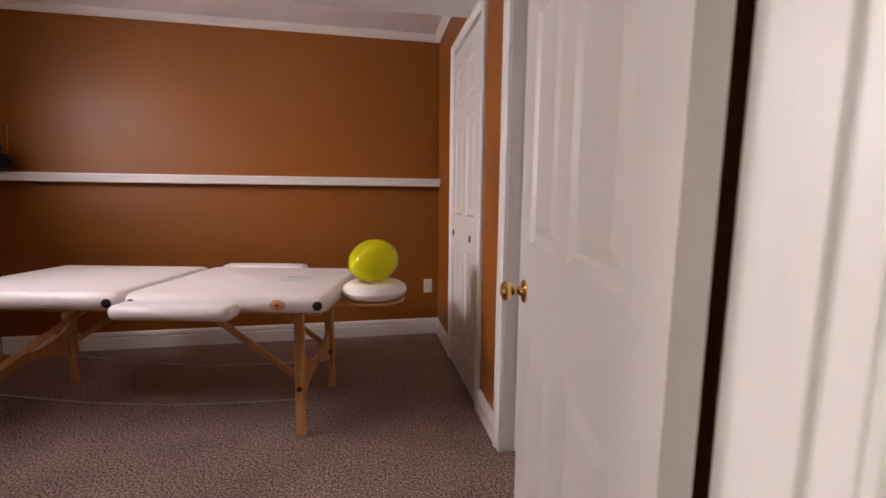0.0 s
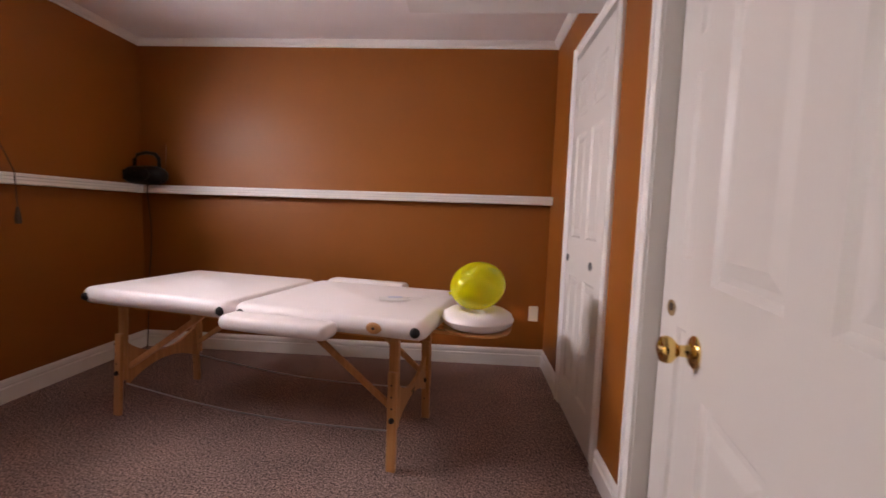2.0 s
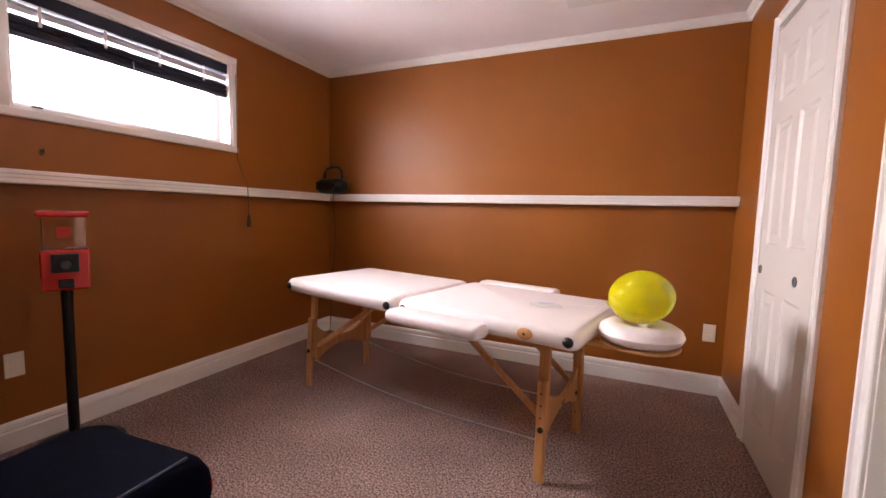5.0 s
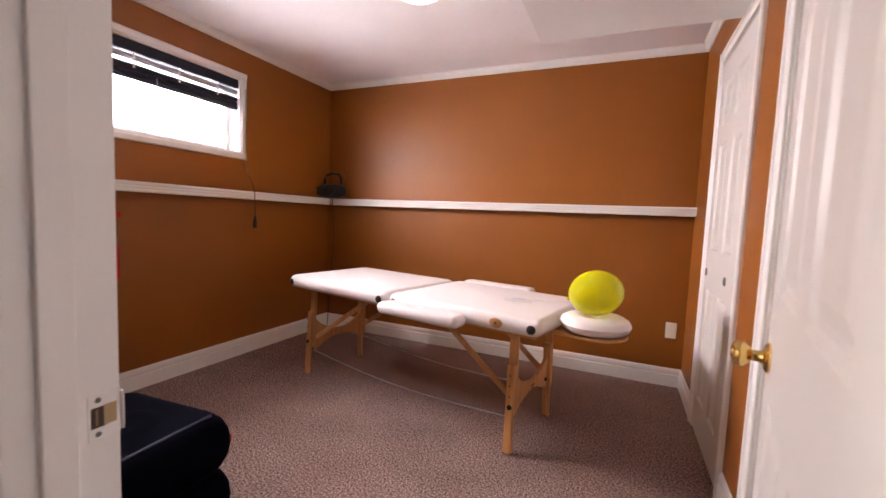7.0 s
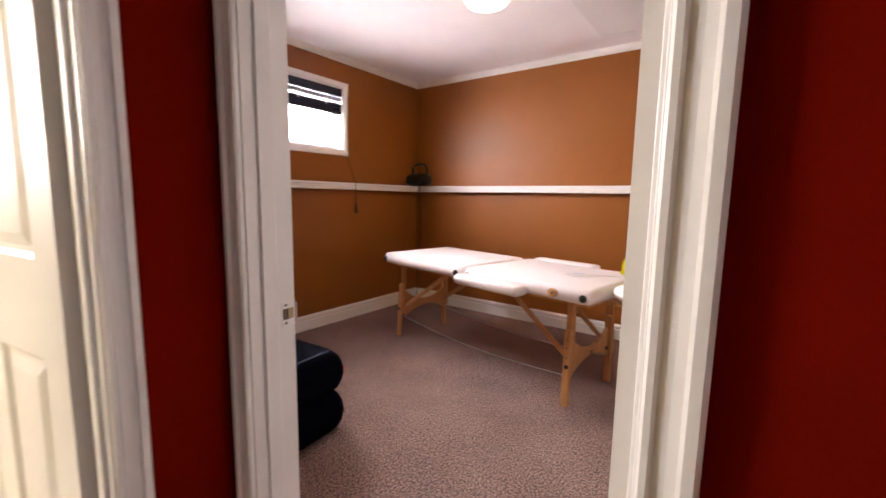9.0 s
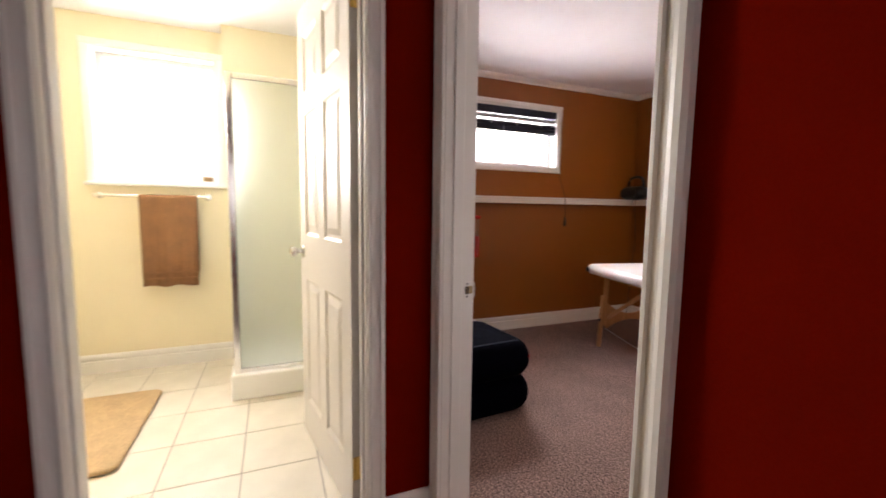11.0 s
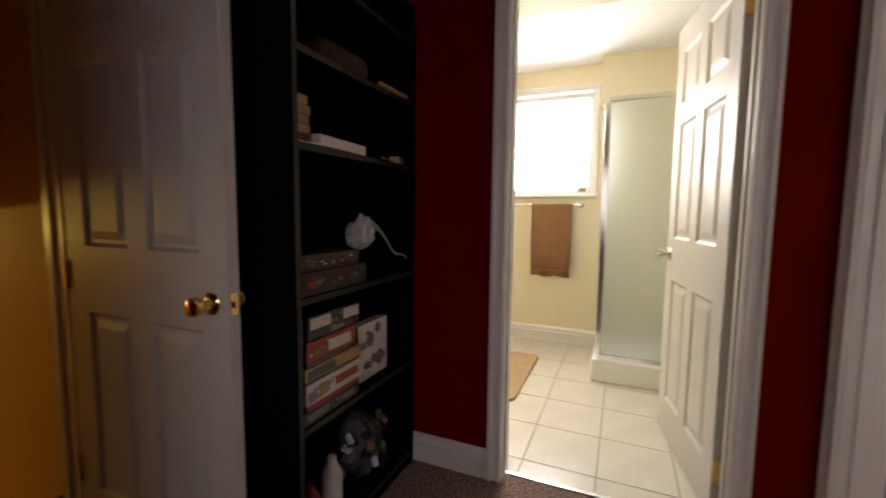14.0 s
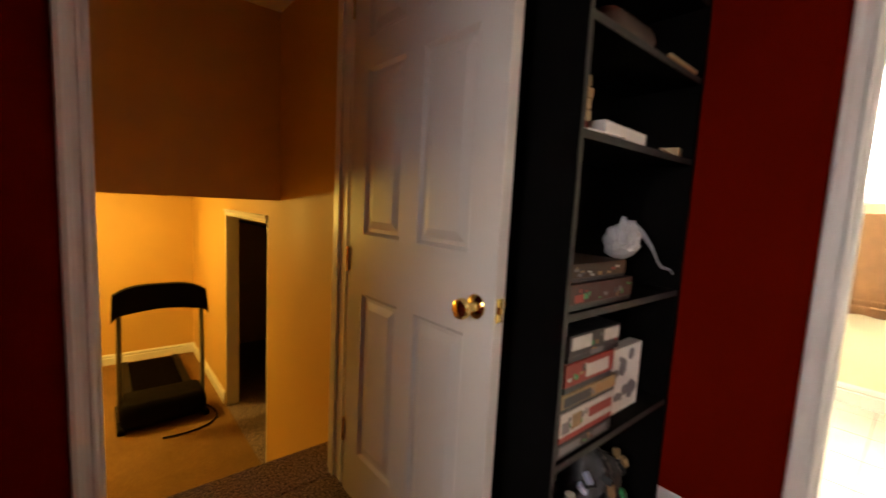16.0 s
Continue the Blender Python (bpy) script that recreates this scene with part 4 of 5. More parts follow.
# ceiling lamp
cl = thing("ceiling_lamp", "flush round ceiling lamp, frosted shade, switched on", "lamp", pose(-0.93, 2.68, RZ))
part("lamp_base", lathe(bmesh.new(), [(0, 0), (0.15, 0), (0.15, -0.014), (0.135, -0.02), (0, -0.02)], None, 32), TRIM, cl, "", True)
dome = part("shade", lathe(bmesh.new(), [(0.135, -0.02), (0.138, -0.026), (0.125, -0.042), (0.095, -0.055), (0.05, -0.062), (0, -0.064)], None, 32), LENS, cl, "glowing frosted glass shade", smooth=True)

# ---------------------------------------------------------------- ottoman and gumball machine
om = pose(-1.30, 1.46, 0, 0, 0, 4)
ott = thing("air_lounge", "navy flocked inflatable footstool, two stacked cushions", "footstool", om)
for z0, z1 in ((0.0, 0.215), (0.205, 0.42)):
    part("cushion", cushion(-0.36, 0.24, -0.36, 0.215, z0, z1, 0.075, 0.09), NAVY, ott, "navy flocked air cushion", smooth=True)
part("piping", tube(bmesh.new(), [(0.17, -0.28 + 0.42 * i / 10, 0.4165) for i in range(11)], 0.006, 6), NAVYB, ott)
part("top_dimple", lathe(bmesh.new(), [(0.04, 0.004), (0.075, 0.006), (0.10, 0.004), (0.115, 0)], Matrix.Translation((-0.03, -0.02, 0.418)), 24), NAVY, ott, "round moulded dimple", smooth=True)
part("valve", lathe(bmesh.new(), [(0, 0.004), (0.012, 0.003), (0.014, 0)], Matrix.Translation((0.225, 0.175, 0.33)) @ pose(0, 0, 0, -90, 0, -40), 12), REDP, ott, "red air valve")

gm = pose(-2.30, 1.85, 0, 0, 0, 67)
gum = thing("gumball_machine", "red gumball machine with clear globe on a black stand", "gumball machine", gm)
part("stand_base", lathe(bmesh.new(), [(0, 0), (0.19, 0), (0.198, 0.014), (0.190, 0.030), (0.165, 0.036), (0.14, 0.022), (0.04, 0.026), (0.03, 0.045), (0, 0.045)], None, 28), BLACKP, gum, "round black foot", smooth=True)
part("stand_pole", lathe(bmesh.new(), [(0, 0.03), (0.021, 0.03), (0.021, 0.780), (0, 0.780)], None, 16), BLACKP, gum, "black metal pole", smooth=True)
bd = part("machine_body", box_mesh(-0.082, 0.082, -0.078, 0.078, 0.778, 0.955, bevel=0.007), REDP, gum, "red enamelled box")
part("coin_mechanism", box_mesh(-0.046, 0.046, -0.092, -0.076, 0.858, 0.940, bevel=0.004), BLACKP, bd, "black coin mechanism")
part("crank", lathe(bmesh.new(), [(0, 0.022), (0.014, 0.02), (0.018, 0.004), (0.020, 0)], Matrix.Translation((0, -0.092, 0.892)) @ pose(0, 0, 0, 90), 14), GREYP, bd, "coin crank", smooth=True)
part("chute_flap", box_mesh(-0.026, 0.026, -0.090, -0.076, 0.788, 0.828, bevel=0.004), BLACKP, bd, "dispensing flap")
gl = bmesh.new()
for b in ((-0.072, 0.072, -0.07, -0.066), (-0.072, 0.072, 0.066, 0.07), (-0.072, -0.068, -0.066, 0.066), (0.068, 0.072, -0.066, 0.066)):
    box(gl, *b, 0.955, 1.10)
globe = part("globe", gl, CLEAR, gum, "clear plastic box")
globe.visible_shadow = False
part("decal", box_mesh(-0.022, 0.022, -0.0725, -0.0712, 1.010, 1.058), REDP, globe, "faded red decal")
part("lid", box_mesh(-0.088, 0.088, -0.085, 0.085, 1.10, 1.126, bevel=0.009, segments=3), REDP, gum, "red lid")

# ---------------------------------------------------------------- bathroom
sh = thing("shower_stall", "corner shower with frosted panel, chrome frame and white base", "shower")
part("shower_base", box_mesh(BX0, -1.825, 0.040, BY1, 0, 0.160, bevel=0.012), ACRYL, sh, "white acrylic base")
for nm, b in (("corner_post", (-1.880, -1.847, 0.062, 0.098, 0.160, 1.940)), ("top_rail", (-1.88, -1.857, 0.098, BY1, 1.905, 1.940)), ("bottom_rail", (-1.882, -1.854, 0.098, BY1, 0.160, 0.190)),
              ("side_top_rail", (BX0, -1.885, 0.068, 0.092, 1.905, 1.940)), ("side_bottom_rail", (BX0, -1.885, 0.068, 0.092, 0.160, 0.190)), ("wall_post", (-1.88, -1.855, BY1 - 0.03, BY1, 0.190, 1.905))):
    part(nm, box_mesh(*b, bevel=0.003), CHROME, sh, "chrome frame bar")
part("panel", box_mesh(-1.872, -1.866, 0.098, BY1 - 0.03, 0.190, 1.905), FROST, sh, "frosted glass panel").visible_shadow = False
part("panel", box_mesh(BX0, -1.885, 0.076, 0.082, 0.190, 1.905), FROST, sh, "frosted glass panel").visible_shadow = False
part("surround", box_mesh(BX0 + 0.002, -1.9, BY1 - 0.012, BY1 - 0.002, 0.160, 1.940), ACRYL, sh, "white shower surround")
part("door_pull", lathe(bmesh.new(), [(0, 0.02), (0.010, 0.018), (0.012, 0.006), (0.006, 0)], Matrix.Translation((-1.847, 0.080, 1.01)) @ pose(0, 0, 0, 0, 90), 12), CHROME, sh, "small chrome pull", smooth=True)

bar = thing("towel_bar", "chrome towel bar on the cream wall", "towel bar")
part("bar", tube(bmesh.new(), [(BX0 + 0.07, -0.80, 1.240), (BX0 + 0.07, -0.125, 1.240)], 0.009, 12), CHROME, bar, "", True)
for y in (-0.785, -0.138):
    part("mount", lathe(bmesh.new(), [(0, 0.085), (0.014, 0.083), (0.016, 0.06), (0.011, 0.045), (0.012, 0.012), (0.024, 0.006), (0.025, 0)], Matrix.Translation((BX0, y, 1.240)) @ pose(0, 0, 0, 0, 90), 16), CHROME, bar, "", True)
tw = bmesh.new()
prof = [(0.083 + 0.012, 0.61), (0.083 + 0.010, 0.80), (0.083 + 0.007, 1.0), (0.083, 1.22), (0.078, 1.243), (0.070, 1.2465), (0.062, 1.243), (0.057, 1.22), (0.045, 0.95), (0.040, 0.70)]
rows = []
for k in range(25):
    y = -0.545 + 0.345 * k / 24
    wv = 0.006 * math.sin(k * 0.8) + 0.004 * math.sin(k * 1.9)
    rows.append([(BX0 + x + wv * (1.25 - z) * 1.4, y + 0.02 * (1.25 - z) * (0.5 - k / 24), z + (0.006 * math.sin(k * 0.5) if z < 0.75 else 0)) for x, z in prof])
vs = [[tw.verts.new(p) for p in r] for r in rows]
for a, b in zip(vs, vs[1:]):
    for i in range(len(prof) - 1):
        tw.faces.new((a[i], a[i + 1], b[i + 1], b[i]))
towel = tagged(part("towel", tw, TERRY, None, "", True), "brown terry bath towel hung over the bar", "towel")
sol = towel.modifiers.new("thickness", "SOLIDIFY")
sol.thickness, sol.offset = 0.008, 0
for z in (0.665, 0.705):
    part("woven_border", box_mesh(BX0 + 0.0985, BX0 + 0.1035, -0.535, -0.213, z - 0.006, z + 0.006, bevel=0.002), TERRY, towel, "woven border stripe")

mt = thing("bath_mat", "tan shaggy bath mat on the tiles", "bath mat", pose(-1.70, -0.655, 0.004))
part("mat_body", cushion(-0.44, 0.44, -0.29, 0.29, 0, 0.022, 0.012, 0.05), MAT, mt, "", True)
jar = thing("toiletry_box", "small white box on the window sill", "box", pose(BX0 - 0.06, -0.135, VZ0 + 0.012))
part("carton", box_mesh(-0.03, 0.03, -0.05, 0.05, 0, 0.06, bevel=0.004), PAPER, jar)
part("print", box_mesh(0.030, 0.0312, -0.03, 0.03, 0.015, 0.045), BOXTAN, jar)
# unseen lamp, added as a source for the bathroom's warm fill
cd = tagged(thing("bathroom_fill_lamp", "unseen round ceiling lamp added to warm the bathroom", "lamp", pose(-1.45, -0.75, 2.42)), kind="")
part("lamp_base", lathe(bmesh.new(), [(0, 0), (0.12, 0), (0.12, -0.02), (0, -0.02)], None, 24), TRIM, cd, "", True)
part("shade", lathe(bmesh.new(), [(0.11, -0.02), (0.10, -0.06), (0.06, -0.085), (0, -0.095)], None, 24), LENS, cd, "glowing glass shade", smooth=True)

# ---------------------------------------------------------------- bookcase in the hall
KX0, KX1, KY0, KY1, KH = -0.478, 0.245, -0.950, -0.650, 2.03
bk = thing("bookcase", "tall black-brown bookcase with open shelves, half full", "bookcase")
part("side_panel", box_mesh(KX0, KX0 + 0.02, KY0, KY1, 0, KH, bevel=0.001, segments=1), BLACKW, bk)
part("side_panel", box_mesh(KX1 - 0.02, KX1, KY0, KY1, 0, KH, bevel=0.001, segments=1), BLACKW, bk)
part("side_edge", box_mesh(KX1 - 0.019, KX1 - 0.001, KY1, KY1 + 0.001, 0, KH), EDGE, bk, "worn grey front edge")
part("back_panel", box_mesh(KX0 + 0.02, KX1 - 0.02, KY0, KY0 + 0.006, 0, KH), BLACKW, bk)
SH = [0.07, 0.50, 0.905, 1.36, 1.63, 1.88, KH]
for z in SH:
    s = part("shelf", box_mesh(KX0 + 0.02, KX1 - 0.02, KY0 + 0.006, KY1 - 0.004, z - 0.022, z, bevel=0.001, segments=1), BLACKW, bk)
    part("shelf_edge", box_mesh(KX0 + 0.02, KX1 - 0.02, KY1 - 0.004, KY1 - 0.003, z - 0.021, z - 0.001), EDGE, s)
part("plinth", box_mesh(KX0 + 0.02, KX1 - 0.02, KY1 - 0.03, KY1 - 0.012, 0, 0.048), BLACKW, bk)


def game_box(x0, x1, y0, y1, z0, h, mat, label, band=None, marks=()):
    ob = thing("board_game", label, "board game", pose((x0 + x1) / 2, (y0 + y1) / 2, z0), "stacked board games")
    w, d = (x1 - x0) / 2, (y1 - y0) / 2
    part("box_bottom", box_mesh(-w + 0.002, w - 0.002, -d + 0.002, d - 0.002, 0, h * 0.3, bevel=0.001, segments=1), BOXDARK if band is None else band, ob)
    part("box_lid", box_mesh(-w, w, -d, d, h * 0.22, h, bevel=0.0015, segments=1), mat, ob)
    rnd = random.Random(int(z0 * 1000))
    for _ in range(13):
        a, c = rnd.uniform(0.03, 0.9), rnd.uniform(0.28, 0.7)
        part("print", box_mesh(-w + 2 * w * a, -w + 2 * w * (a + rnd.uniform(0.015, 0.08)), d, d + 0.0005, h * c, h * (c + rnd.uniform(0.06, 0.22))), rnd.choice((BOXRED, BOXTAN, GREYIN, BOXDARK, BOXWHITE, GREEN, CARDB)), ob)
    for a, b, c0, c1, mm in marks:
        part("print", box_mesh(-w + 2 * w * a, -w + 2 * w * b, d, d + 0.0008, h * c0, h * c1), mm, ob)
    return ob


BOXDEEP = material("deep_red_printed_card", (0.045, 0.006, 0.005), 0.5, vary=0.15, scale=22)
gy0, gy1 = -0.940, -0.662
z = 0.501
game_box(-0.075, 0.210, gy0, gy1, z, 0.042, BOXDARK, "dark blue board game box with grey print", marks=((0.1, 0.35, 0.3, 0.8, GREYIN), (0.6, 0.95, 0.3, 0.8, GREYIN)))
z += 0.043
game_box(-0.080, 0.200, gy0, gy1, z, 0.085, BOXWHITE, "white board game box with a red title", BOXRED, ((0.05, 0.50, 0.46, 0.80, BOXRED), (0.64, 0.80, 0.35, 0.85, BOXTAN), (0.84, 0.97, 0.3, 0.7, GREYIN)))
z += 0.086
game_box(-0.085, 0.205, gy0, gy1, z, 0.050, BOXTAN, "tan and brown printed board game box", marks=((0.05, 0.4, 0.35, 0.85, CARDB), (0.5, 0.95, 0.3, 0.85, BOXDARK)))
z += 0.051
game_box(-0.055, 0.195, gy0, gy1, z, 0.082, BOXRED, "red board game box with white title bars", BOXDARK, ((0.12, 0.60, 0.35, 0.80, BOXWHITE),))
z += 0.083
game_box(-0.080, 0.190, gy0, gy1, z, 0.075, BOXDARK, "black board game box with white panels", marks=((0.03, 0.35, 0.45, 0.92, BOXWHITE), (0.6, 0.95, 0.45, 0.92, BOXWHITE), (0.35, 0.6, 0.1, 0.3, GREYIN)))
# upright printed card
uc = thing("picture_box", "thin white box with grey floral print standing upright", "box", pose(-0.230, -0.725, 0.501))
part("card_box", box_mesh(-0.105, 0.105, -0.022, 0.022, 0, 0.225, bevel=0.001, segments=1), PAPER, uc)
random.seed(5)
for i in range(9):
    cx, cz, r = random.uniform(-0.08, 0.08), random.uniform(0.03, 0.20), random.uniform(0.012, 0.032)
    part("print", lathe(bmesh.new(), [(0, 0.0008), (r * 0.7, 0.0008), (r, 0.0002)], Matrix.Translation((max(-0.075, min(0.075, cx)), 0.022, cz)) @ pose(0, 0, 0, -90, 0, 0) @ Matrix.Diagonal((1, random.uniform(0.5, 1.2), 1, 1)), 7), GREYIN, uc)

# games and plastic bag on the middle shelf
z = 0.906
game_box(-0.125, 0.210, gy0, gy1, z, 0.070, BOXDEEP, "dark red flat board game box", BOXDARK, ((0.80, 0.92, 0.3, 0.6, BOXRED),))
game_box(-0.095, 0.215, gy0, gy1 - 0.01, z + 0.071, 0.050, CORD, "dark brown flat game box", BOXDARK)
bm = bmesh.new()
bmesh.ops.create_icosphere(bm, subdivisions=4, radius=1.0)
for v in bm.verts:
    c = v.co.copy()
    z = (c.z + 1) / 2
    f = 1.0 - 0.55 * z
    crease = 0.30 * noise.noise(c * 2.3 + Vector((3, 1, 2))) + 0.16 * noise.noise(c * 6.0 + Vector((1, 7, 4)))
    v.co = Vector(((0.085 * c.x * f - 0.030 * z) * (1 + crease), 0.072 * c.y * f * (1 + crease), max(0.0, 0.128 * z ** 0.8 * (1 + 0.9 * crease))))
bg = thing("plastic_bag", "crumpled translucent white plastic bag on the shelf", "bag", pose(-0.205, -0.750, 1.012, 0, 0, 12))
part("bag_body", bm, BAG, bg)
bm = bmesh.new()
strip = [(-0.035, 0.030, 0.112, 0.030), (-0.060, 0.055, 0.085, 0.028), (-0.085, 0.078, 0.045, 0.022), (-0.105, 0.094, 0.002, 0.016), (-0.130, 0.105, -0.022, 0.012), (-0.160, 0.112, -0.028, 0.009), (-0.190, 0.122, -0.034, 0.008), (-0.205, 0.130, -0.050, 0.007)]
rows = []
for k, (x, y, z, w) in enumerate(strip):
    lift = 0.35 * w * math.sin(k * 1.7)
    rows.append([bm.verts.new(p) for p in ((x - w * 0.5, y, z - w * 0.6), (x, y + 0.006 + lift * 0.3, z), (x + w * 0.5, y, z + w * 0.6), (x, y - 0.004, z + 0.002))])
for a, b in zip(rows, rows[1:]):
    for i in range(4):
        bm.faces.new((a[i], a[(i + 1) % 4], b[(i + 1) % 4], b[i]))
bm.faces.new(rows[0][::-1])
bm.faces.new(rows[-1])
part("bag_handle", bm, BAG, bg, "twisted hanging bag handle")
bsup = game_box(-0.285, -0.135, gy0 + 0.04, gy1 - 0.02, z, 0.104, BOXDARK, "black box under the plastic bag")

# things on the 1.345 shelf
st = thing("wooden_blocks", "stack of tan wooden blocks with a green top", "toy blocks", pose(0.167, -0.730, 1.361))
part("block", box_mesh(-0.045, 0.045, -0.03, 0.03, 0, 0.035, bevel=0.003), BOXRED, st)
for i, (a, b) in enumerate(((-0.050, 0.05), (-0.045, 0.045), (-0.052, 0.04), (-0.04, 0.04))):
    part("block", box_mesh(a, b, -0.03, 0.03, 0.0355 + i * 0.029, 0.0635 + i * 0.029, bevel=0.003), TANW, st)
part("cap", lathe(bmesh.new(), [(0, 0.028), (0.022, 0.026), (0.025, 0)], Matrix.Translation((0.012, 0.0, 0.152)), 14), GREEN, st, "green plastic cap", smooth=True)
bkx = thing("book", "white paperback lying flat on the shelf", "book", pose(0.002, -0.755, 1.361, 0, 0, 3))
part("cover", box_mesh(-0.13, 0.13, -0.095, 0.095, 0, 0.036, bevel=0.002), BOXWHITE, bkx)
part("page_block", box_mesh(-0.127, 0.127, 0.0945, 0.0958, 0.004, 0.032), PAPER, bkx, "white page edges")
sheet = thing("paper_sheet", "white sheet of paper on the shelf edge", "paper", pose(0.122, -0.700, 1.361, 0, 0, -6))
part("sheet", box_mesh(-0.09, 0.09, -0.05, 0.05, 0.0, 0.004, bevel=0.001, segments=1), PAPER, sheet)
tag = thing("paper_tag", "cream paper tag on a stick lying at the shelf end", "tag", pose(-0.373, -0.695, 1.361, 0, 0, 12))
part("stick", tube(bmesh.new(), [(-0.02, 0.0, 0.012), (0.14, 0.0, 0.010)], 0.004, 6), TANW, tag)
part("paper", box_mesh(-0.07, -0.012, -0.02, 0.026, 0.0, 0.034, bevel=0.003), TANW, tag, "creased cream paper")
# upper shelves
fl = thing("wooden_tray", "thin tan wooden tray lying on a shelf", "tray", pose(-0.338, -0.750, 1.631))
part("tray_board", box_mesh(-0.10, 0.12, -0.10, 0.09, 0, 0.012, bevel=0.002), CARDB, fl)
part("tray_rim", box_mesh(-0.10, 0.12, 0.082, 0.092, 0.012, 0.020, bevel=0.002), TANW, fl)
hat = thing("leather_case", "dark brown soft case on the top shelf", "case", pose(-0.088, -0.790, 1.631))
part("case_body", cushion(-0.13, 0.15, -0.10, 0.10, 0.0, 0.10, 0.045, 0.05), CORD, hat, "", True)
bw = thing("folded_papers", "loose papers on the upper shelf", "papers", pose(-0.188, -0.770, 1.881, 0, 0, 8))
for i in range(3):
    part("sheet", box_mesh(-0.12 + i * 0.01, 0.12, -0.09, 0.09, i * 0.004, i * 0.004 + 0.0035), PAPER, bw)
# bags on the bottom shelf
bm = bmesh.new()
lathe(bm, [(0, 0)] + [(0.15 * math.sin(math.pi * min(1, 0.10 + 0.85 * k / 12)) ** 0.6 * (1 - 0.2 * k / 12), 0.24 * k / 12) for k in range(13)] + [(0, 0.245)], None, 26)
for v in bm.verts:
    v.co += v.co.normalized() * (0.03 * noise.noise(v.co * 11 + Vector((7, 2, 5))) + 0.012 * noise.noise(v.co * 40))
    v.co.y *= 0.8
    v.co.z = max(v.co.z, 0)
BAGD = material("dark_clear_bag", (0.10, 0.105, 0.11), 0.25, vary=0.4, scale=18)
b2 = thing("toy_bag", "clear plastic bag of small toys at the bottom", "bag", pose(-0.238, -0.800, 0.071))
part("bag_body", bm, BAGD, b2, "", True)
for i in range(20):
    a = random.uniform(0.2, 3.0)
    p = part("toy_piece", box_mesh(-0.02, 0.02, -0.012, 0.012, -0.01, 0.01, bevel=0.004), random.choice((GREEN, BLUEP, BOXTAN, BLACKP, GREYIN, BOXDARK)), b2)
    p.matrix_local = pose(0.138 * math.cos(a), 0.118 * math.sin(a), random.uniform(0.03, 0.22), random.uniform(0, 90), random.uniform(0, 90), random.uniform(0, 180))
ob_ = thing("orange_bottle", "orange plastic bottle on the bottom shelf", "bottle", pose(0.112, -0.730, 0.071))
part("bottle_body", lathe(bmesh.new(), [(0, 0), (0.03, 0), (0.032, 0.01), (0.032, 0.12), (0.014, 0.15), (0.014, 0.17), (0, 0.17)], None, 18), BOXRED, ob_, "", True)
wb = thing("white_bottle", "white plastic bottle on the bottom shelf", "bottle", pose(0.002, -0.730, 0.071))
part("bottle_body", lathe(bmesh.new(), [(0, 0), (0.036, 0), (0.038, 0.01), (0.038, 0.15), (0.016, 0.19), (0.016, 0.21), (0, 0.21)], None, 18), PAPER, wb, "", True)

# unseen window and glowing sheet, added to light the hall from the east
hw = tagged(thing("added_hall_window", "unseen white framed window added to light the hall", "window"), kind="structure")
for b in ((-0.22, 0.58, 1.05, 1.09), (-0.22, 0.58, 1.81, 1.85), (-0.22, -0.18, 1.09, 1.81), (0.54, 0.58, 1.09, 1.81)):
    part("window_frame", box_mesh(2.60, 2.68, *b, bevel=0.002), VINYLF, hw)
part("pane", box_mesh(2.672, 2.677, -0.18, 0.54, 1.09, 1.81), PANE, hw).visible_shadow = False
structure("backdrop_hall_fill", box_mesh(3.2, 3.22, -1.0, 1.5, 0.4, 2.6), HALLFILL, "glowing sheet added outside the unseen hall window", "backdrop")

# ---------------------------------------------------------------- stairs and lower room
stairs = tagged(thing("stairs", "dark carpeted steps going down to the lower room", "stairs"), kind="structure")
NS = 6
RISE, GO = -LOW / NS, 0.235
for i in range(NS):
    y1 = -1.67 if i == 0 else -1.86 - GO * (i - 1) - 0.0005 * i
    y0 = -1.86 - GO * i
    part("tread", box_mesh(0.122, 1.25, y0, -1.612 if i == 0 else y1, LOW, -RISE * i - (0.0 if i == 0 else 0.0), bevel=0.012), CARPET, stairs, "carpeted step")
BELT = material("treadmill_belt", (0.004, 0.0025, 0.002), 1.0, spec=0.0, vary=0.1, scale=30)
TBLACK = material("treadmill_black", (0.005, 0.004, 0.0035), 0.7, spec=0.03, vary=0.1, scale=20)
TGREY = material("treadmill_rail_grey", (0.010, 0.008, 0.007), 0.6, spec=0.1, vary=0.1, scale=20)
tm = pose(0.667, -5.14, LOW, 0, 0, 180)
td = thing("treadmill", "black treadmill with grey side rails and a console", "treadmill", tm)
part("deck", box_mesh(-0.30, 0.30, -0.45, 0.95, 0.10, 0.16, bevel=0.01), TBLACK, td, "black running deck")
part("belt", box_mesh(-0.22, 0.22, -0.28, 0.94, 0.16, 0.166, bevel=0.002), BELT, td, "dark running belt")
for s in (-1, 1):
    part("side_rail", box_mesh(s * 0.26 - 0.035, s * 0.26 + 0.035, -0.26, 0.95, 0.161, 0.180, bevel=0.006), TGREY, td, "grey side rail")
    part("upright", tube(bmesh.new(), [(s * 0.34, -0.36, 0.05), (s * 0.335, -0.40, 0.6), (s * 0.325, -0.42, 1.12)], 0.020, 10), GREYP, td, "", True)
    part("foot", box_mesh(s * 0.34 - 0.03, s * 0.34 + 0.03, -0.55, 0.02, 0.0, 0.055, bevel=0.012), TBLACK, td)
part("motor_cover", cushion(-0.35, 0.35, -0.60, -0.20, 0.045, 0.28, 0.05, 0.07), TBLACK, td, "rounded black motor cover", True)
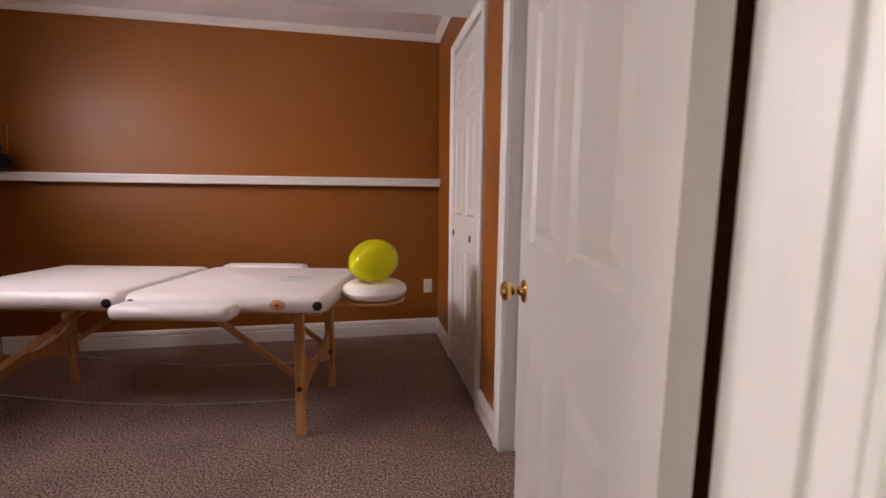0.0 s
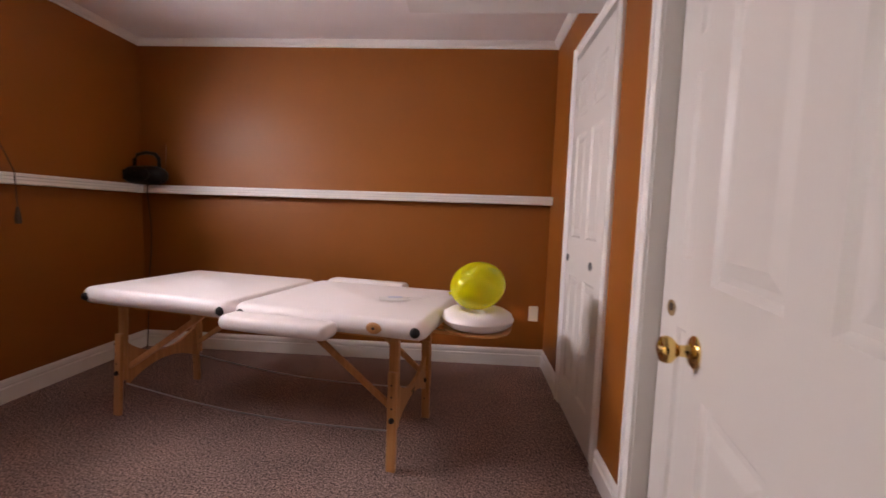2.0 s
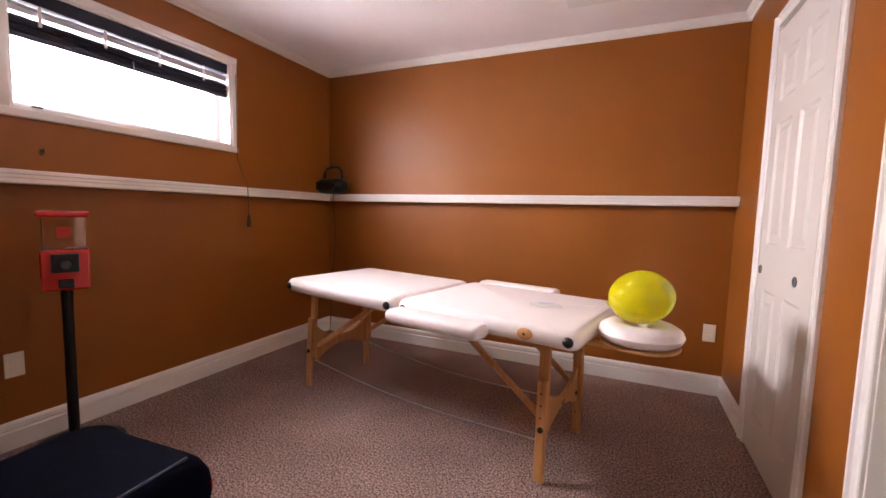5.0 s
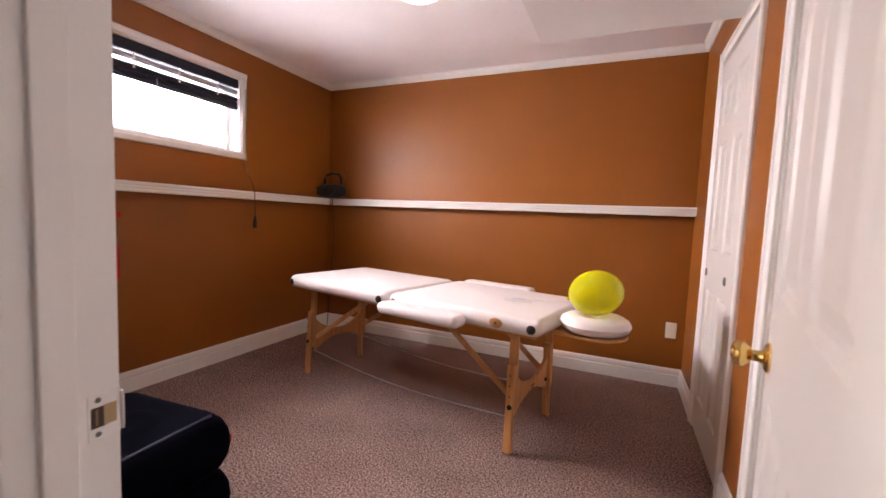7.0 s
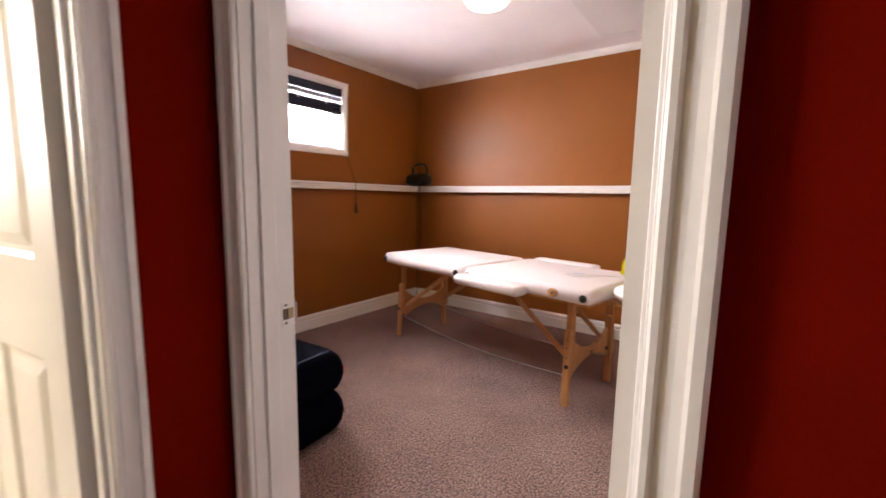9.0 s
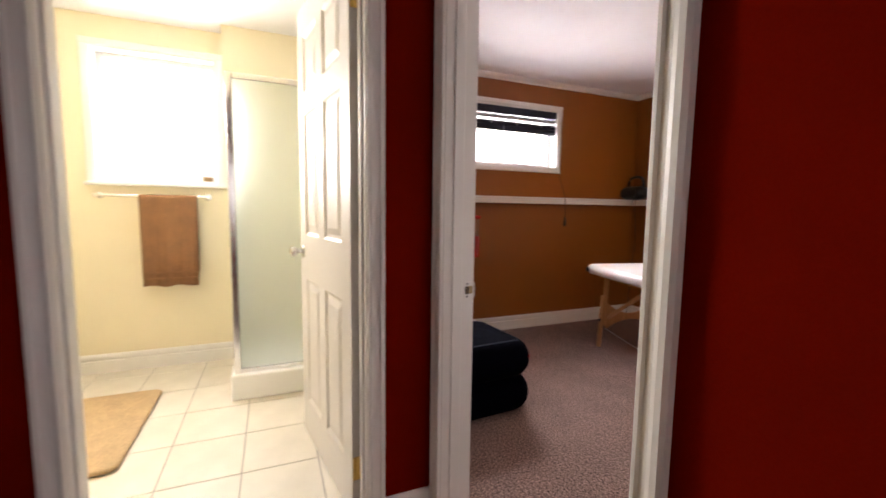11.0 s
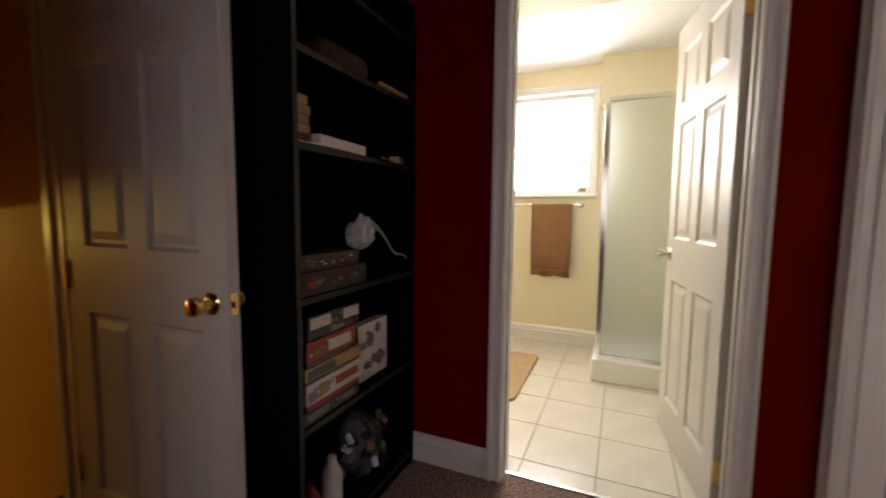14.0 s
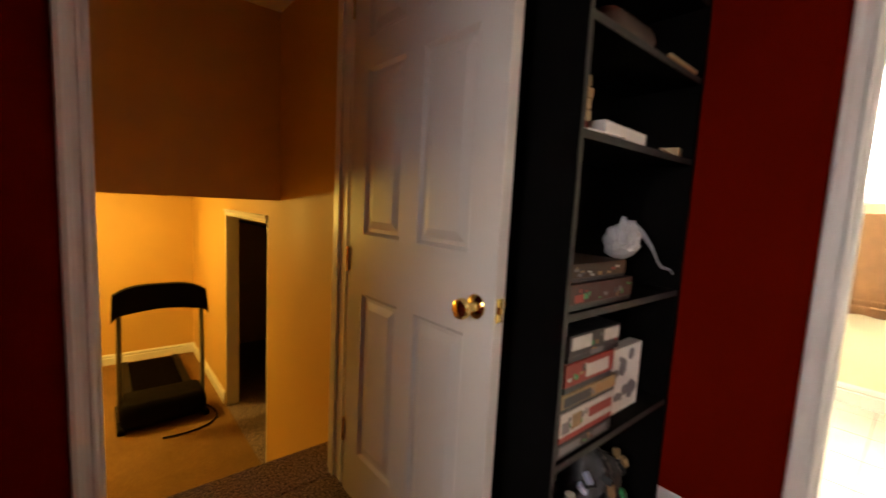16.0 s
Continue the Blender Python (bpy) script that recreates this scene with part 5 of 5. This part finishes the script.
part("trim_strip", box_mesh(-0.25, 0.25, -0.215, -0.197, 0.235, 0.252, bevel=0.003), CHROME, td, "silver trim strip")
cs = bmesh.new()
n = 16
lo, hi = [], []
for i in range(n + 1):
    f = i / n * 2 - 1
    hi.append((f * 0.37, 1.35 - 0.08 * abs(f) ** 3.5))
    lo.append((f * 0.385, 1.075 + 0.05 * (1 - abs(f) ** 1.6) if abs(f) < 0.97 else 1.03))
v0 = [[cs.verts.new((x, y + (z - 1.05) * 0.18, z)) for x, z in ring] for y in (-0.47, -0.39) for ring in (hi, lo)]
for i in range(n):
    cs.faces.new((v0[0][i], v0[0][i + 1], v0[1][i + 1], v0[1][i]))
    cs.faces.new((v0[2][i], v0[2][i + 1], v0[3][i + 1], v0[3][i]))
    cs.faces.new((v0[0][i], v0[0][i + 1], v0[2][i + 1], v0[2][i]))
    cs.faces.new((v0[1][i], v0[1][i + 1], v0[3][i + 1], v0[3][i]))
for i in (0, n):
    cs.faces.new((v0[0][i], v0[1][i], v0[3][i], v0[2][i]))
part("console", cs, TBLACK, td, "curved black console", True)
part("display", box_mesh(-0.26, -0.14, -0.385, -0.375, 1.22, 1.26), GREYP, td)
part("power_cord", tube(bmesh.new(), [(0.36, -0.30, 0.012), (0.40, -0.38, 0.012), (0.425, -0.48, 0.012), (0.43, -0.58, 0.012), (0.40, -0.68, 0.012), (0.33, -0.76, 0.012), (0.24, -0.805, 0.012), (0.13, -0.82, 0.012), (0.03, -0.815, 0.012), (-0.05, -0.80, 0.012)], 0.008, 6), TBLACK, td, "black power cord", True)
# clothes hangers in the dark closet
for i in range(3):
    hg = thing("clothes_hanger", "tan wooden hanger in the dark closet", "hanger", pose(-0.18 - i * 0.1, -3.78, 0.74, 0, 0, 20 * i - 20), "hangers in the closet")
    part("hook", tube(bmesh.new(), [(0, 0, 0.0), (0, 0, 0.06), (0, 0.02, 0.09), (0, 0.045, 0.075)], 0.006, 6), TANW, hg, "", True)
    part("shoulders", tube(bmesh.new(), [(0, -0.19, -0.09), (0, -0.06, -0.02), (0, 0, 0), (0, 0.06, -0.02), (0, 0.19, -0.09)], 0.011, 8), TANW, hg, "", True)
rod = tagged(part("closet_rod", tube(bmesh.new(), [(-0.30, -6.58, 0.825), (-0.30, -3.2, 0.825)], 0.014, 10), BLACKP, None, "", True), "dark rod across the lower closet", "rod")

# ---------------------------------------------------------------- bathroom floor tiles
bfl = structure("floor_bathroom", box_mesh(BX0, -0.587, BY0, BY1, -0.1, -0.003), GROUT, "cream ceramic tile floor with grey grout", "floor")
TS, TSY, GAP = 0.353, 0.327, 0.005
tile_me = mesh_of("tile", box_mesh(0, TS - GAP, 0, TSY - GAP, -0.006, 0, bevel=0.0015, segments=1), TILE)
i0, j0 = -0.714, 0.140
for i in range(0, 7):
    for j in range(-5, 4):
        x1, y0 = i0 - TS * (i - 1), j0 + TSY * j
        x0 = x1 - TS
        cx0, cx1, cy0, cy1 = max(x0, BX0), min(x1, -0.588), max(y0, BY0), min(y0 + TSY, BY1)
        if cx1 - cx0 < 0.02 or cy1 - cy0 < 0.02:
            continue
        if cx1 - cx0 > TS - 0.001 and cy1 - cy0 > TSY - 0.001:
            ob = new("tile", tile_me)
        else:
            ob = new("tile", mesh_of("tile", box_mesh(0, cx1 - cx0 - GAP, 0, cy1 - cy0 - GAP, -0.006, 0, bevel=0.0015, segments=1), TILE))
        ob.location = (cx0 + GAP / 2, cy0 + GAP / 2, 0)
        ob.parent = bfl
structure("threshold_trim", box_mesh(-0.592, -0.572, BD0, BD1, -0.002, 0.006, bevel=0.002), CHROME, "thin metal strip between carpet and tile", "trim")
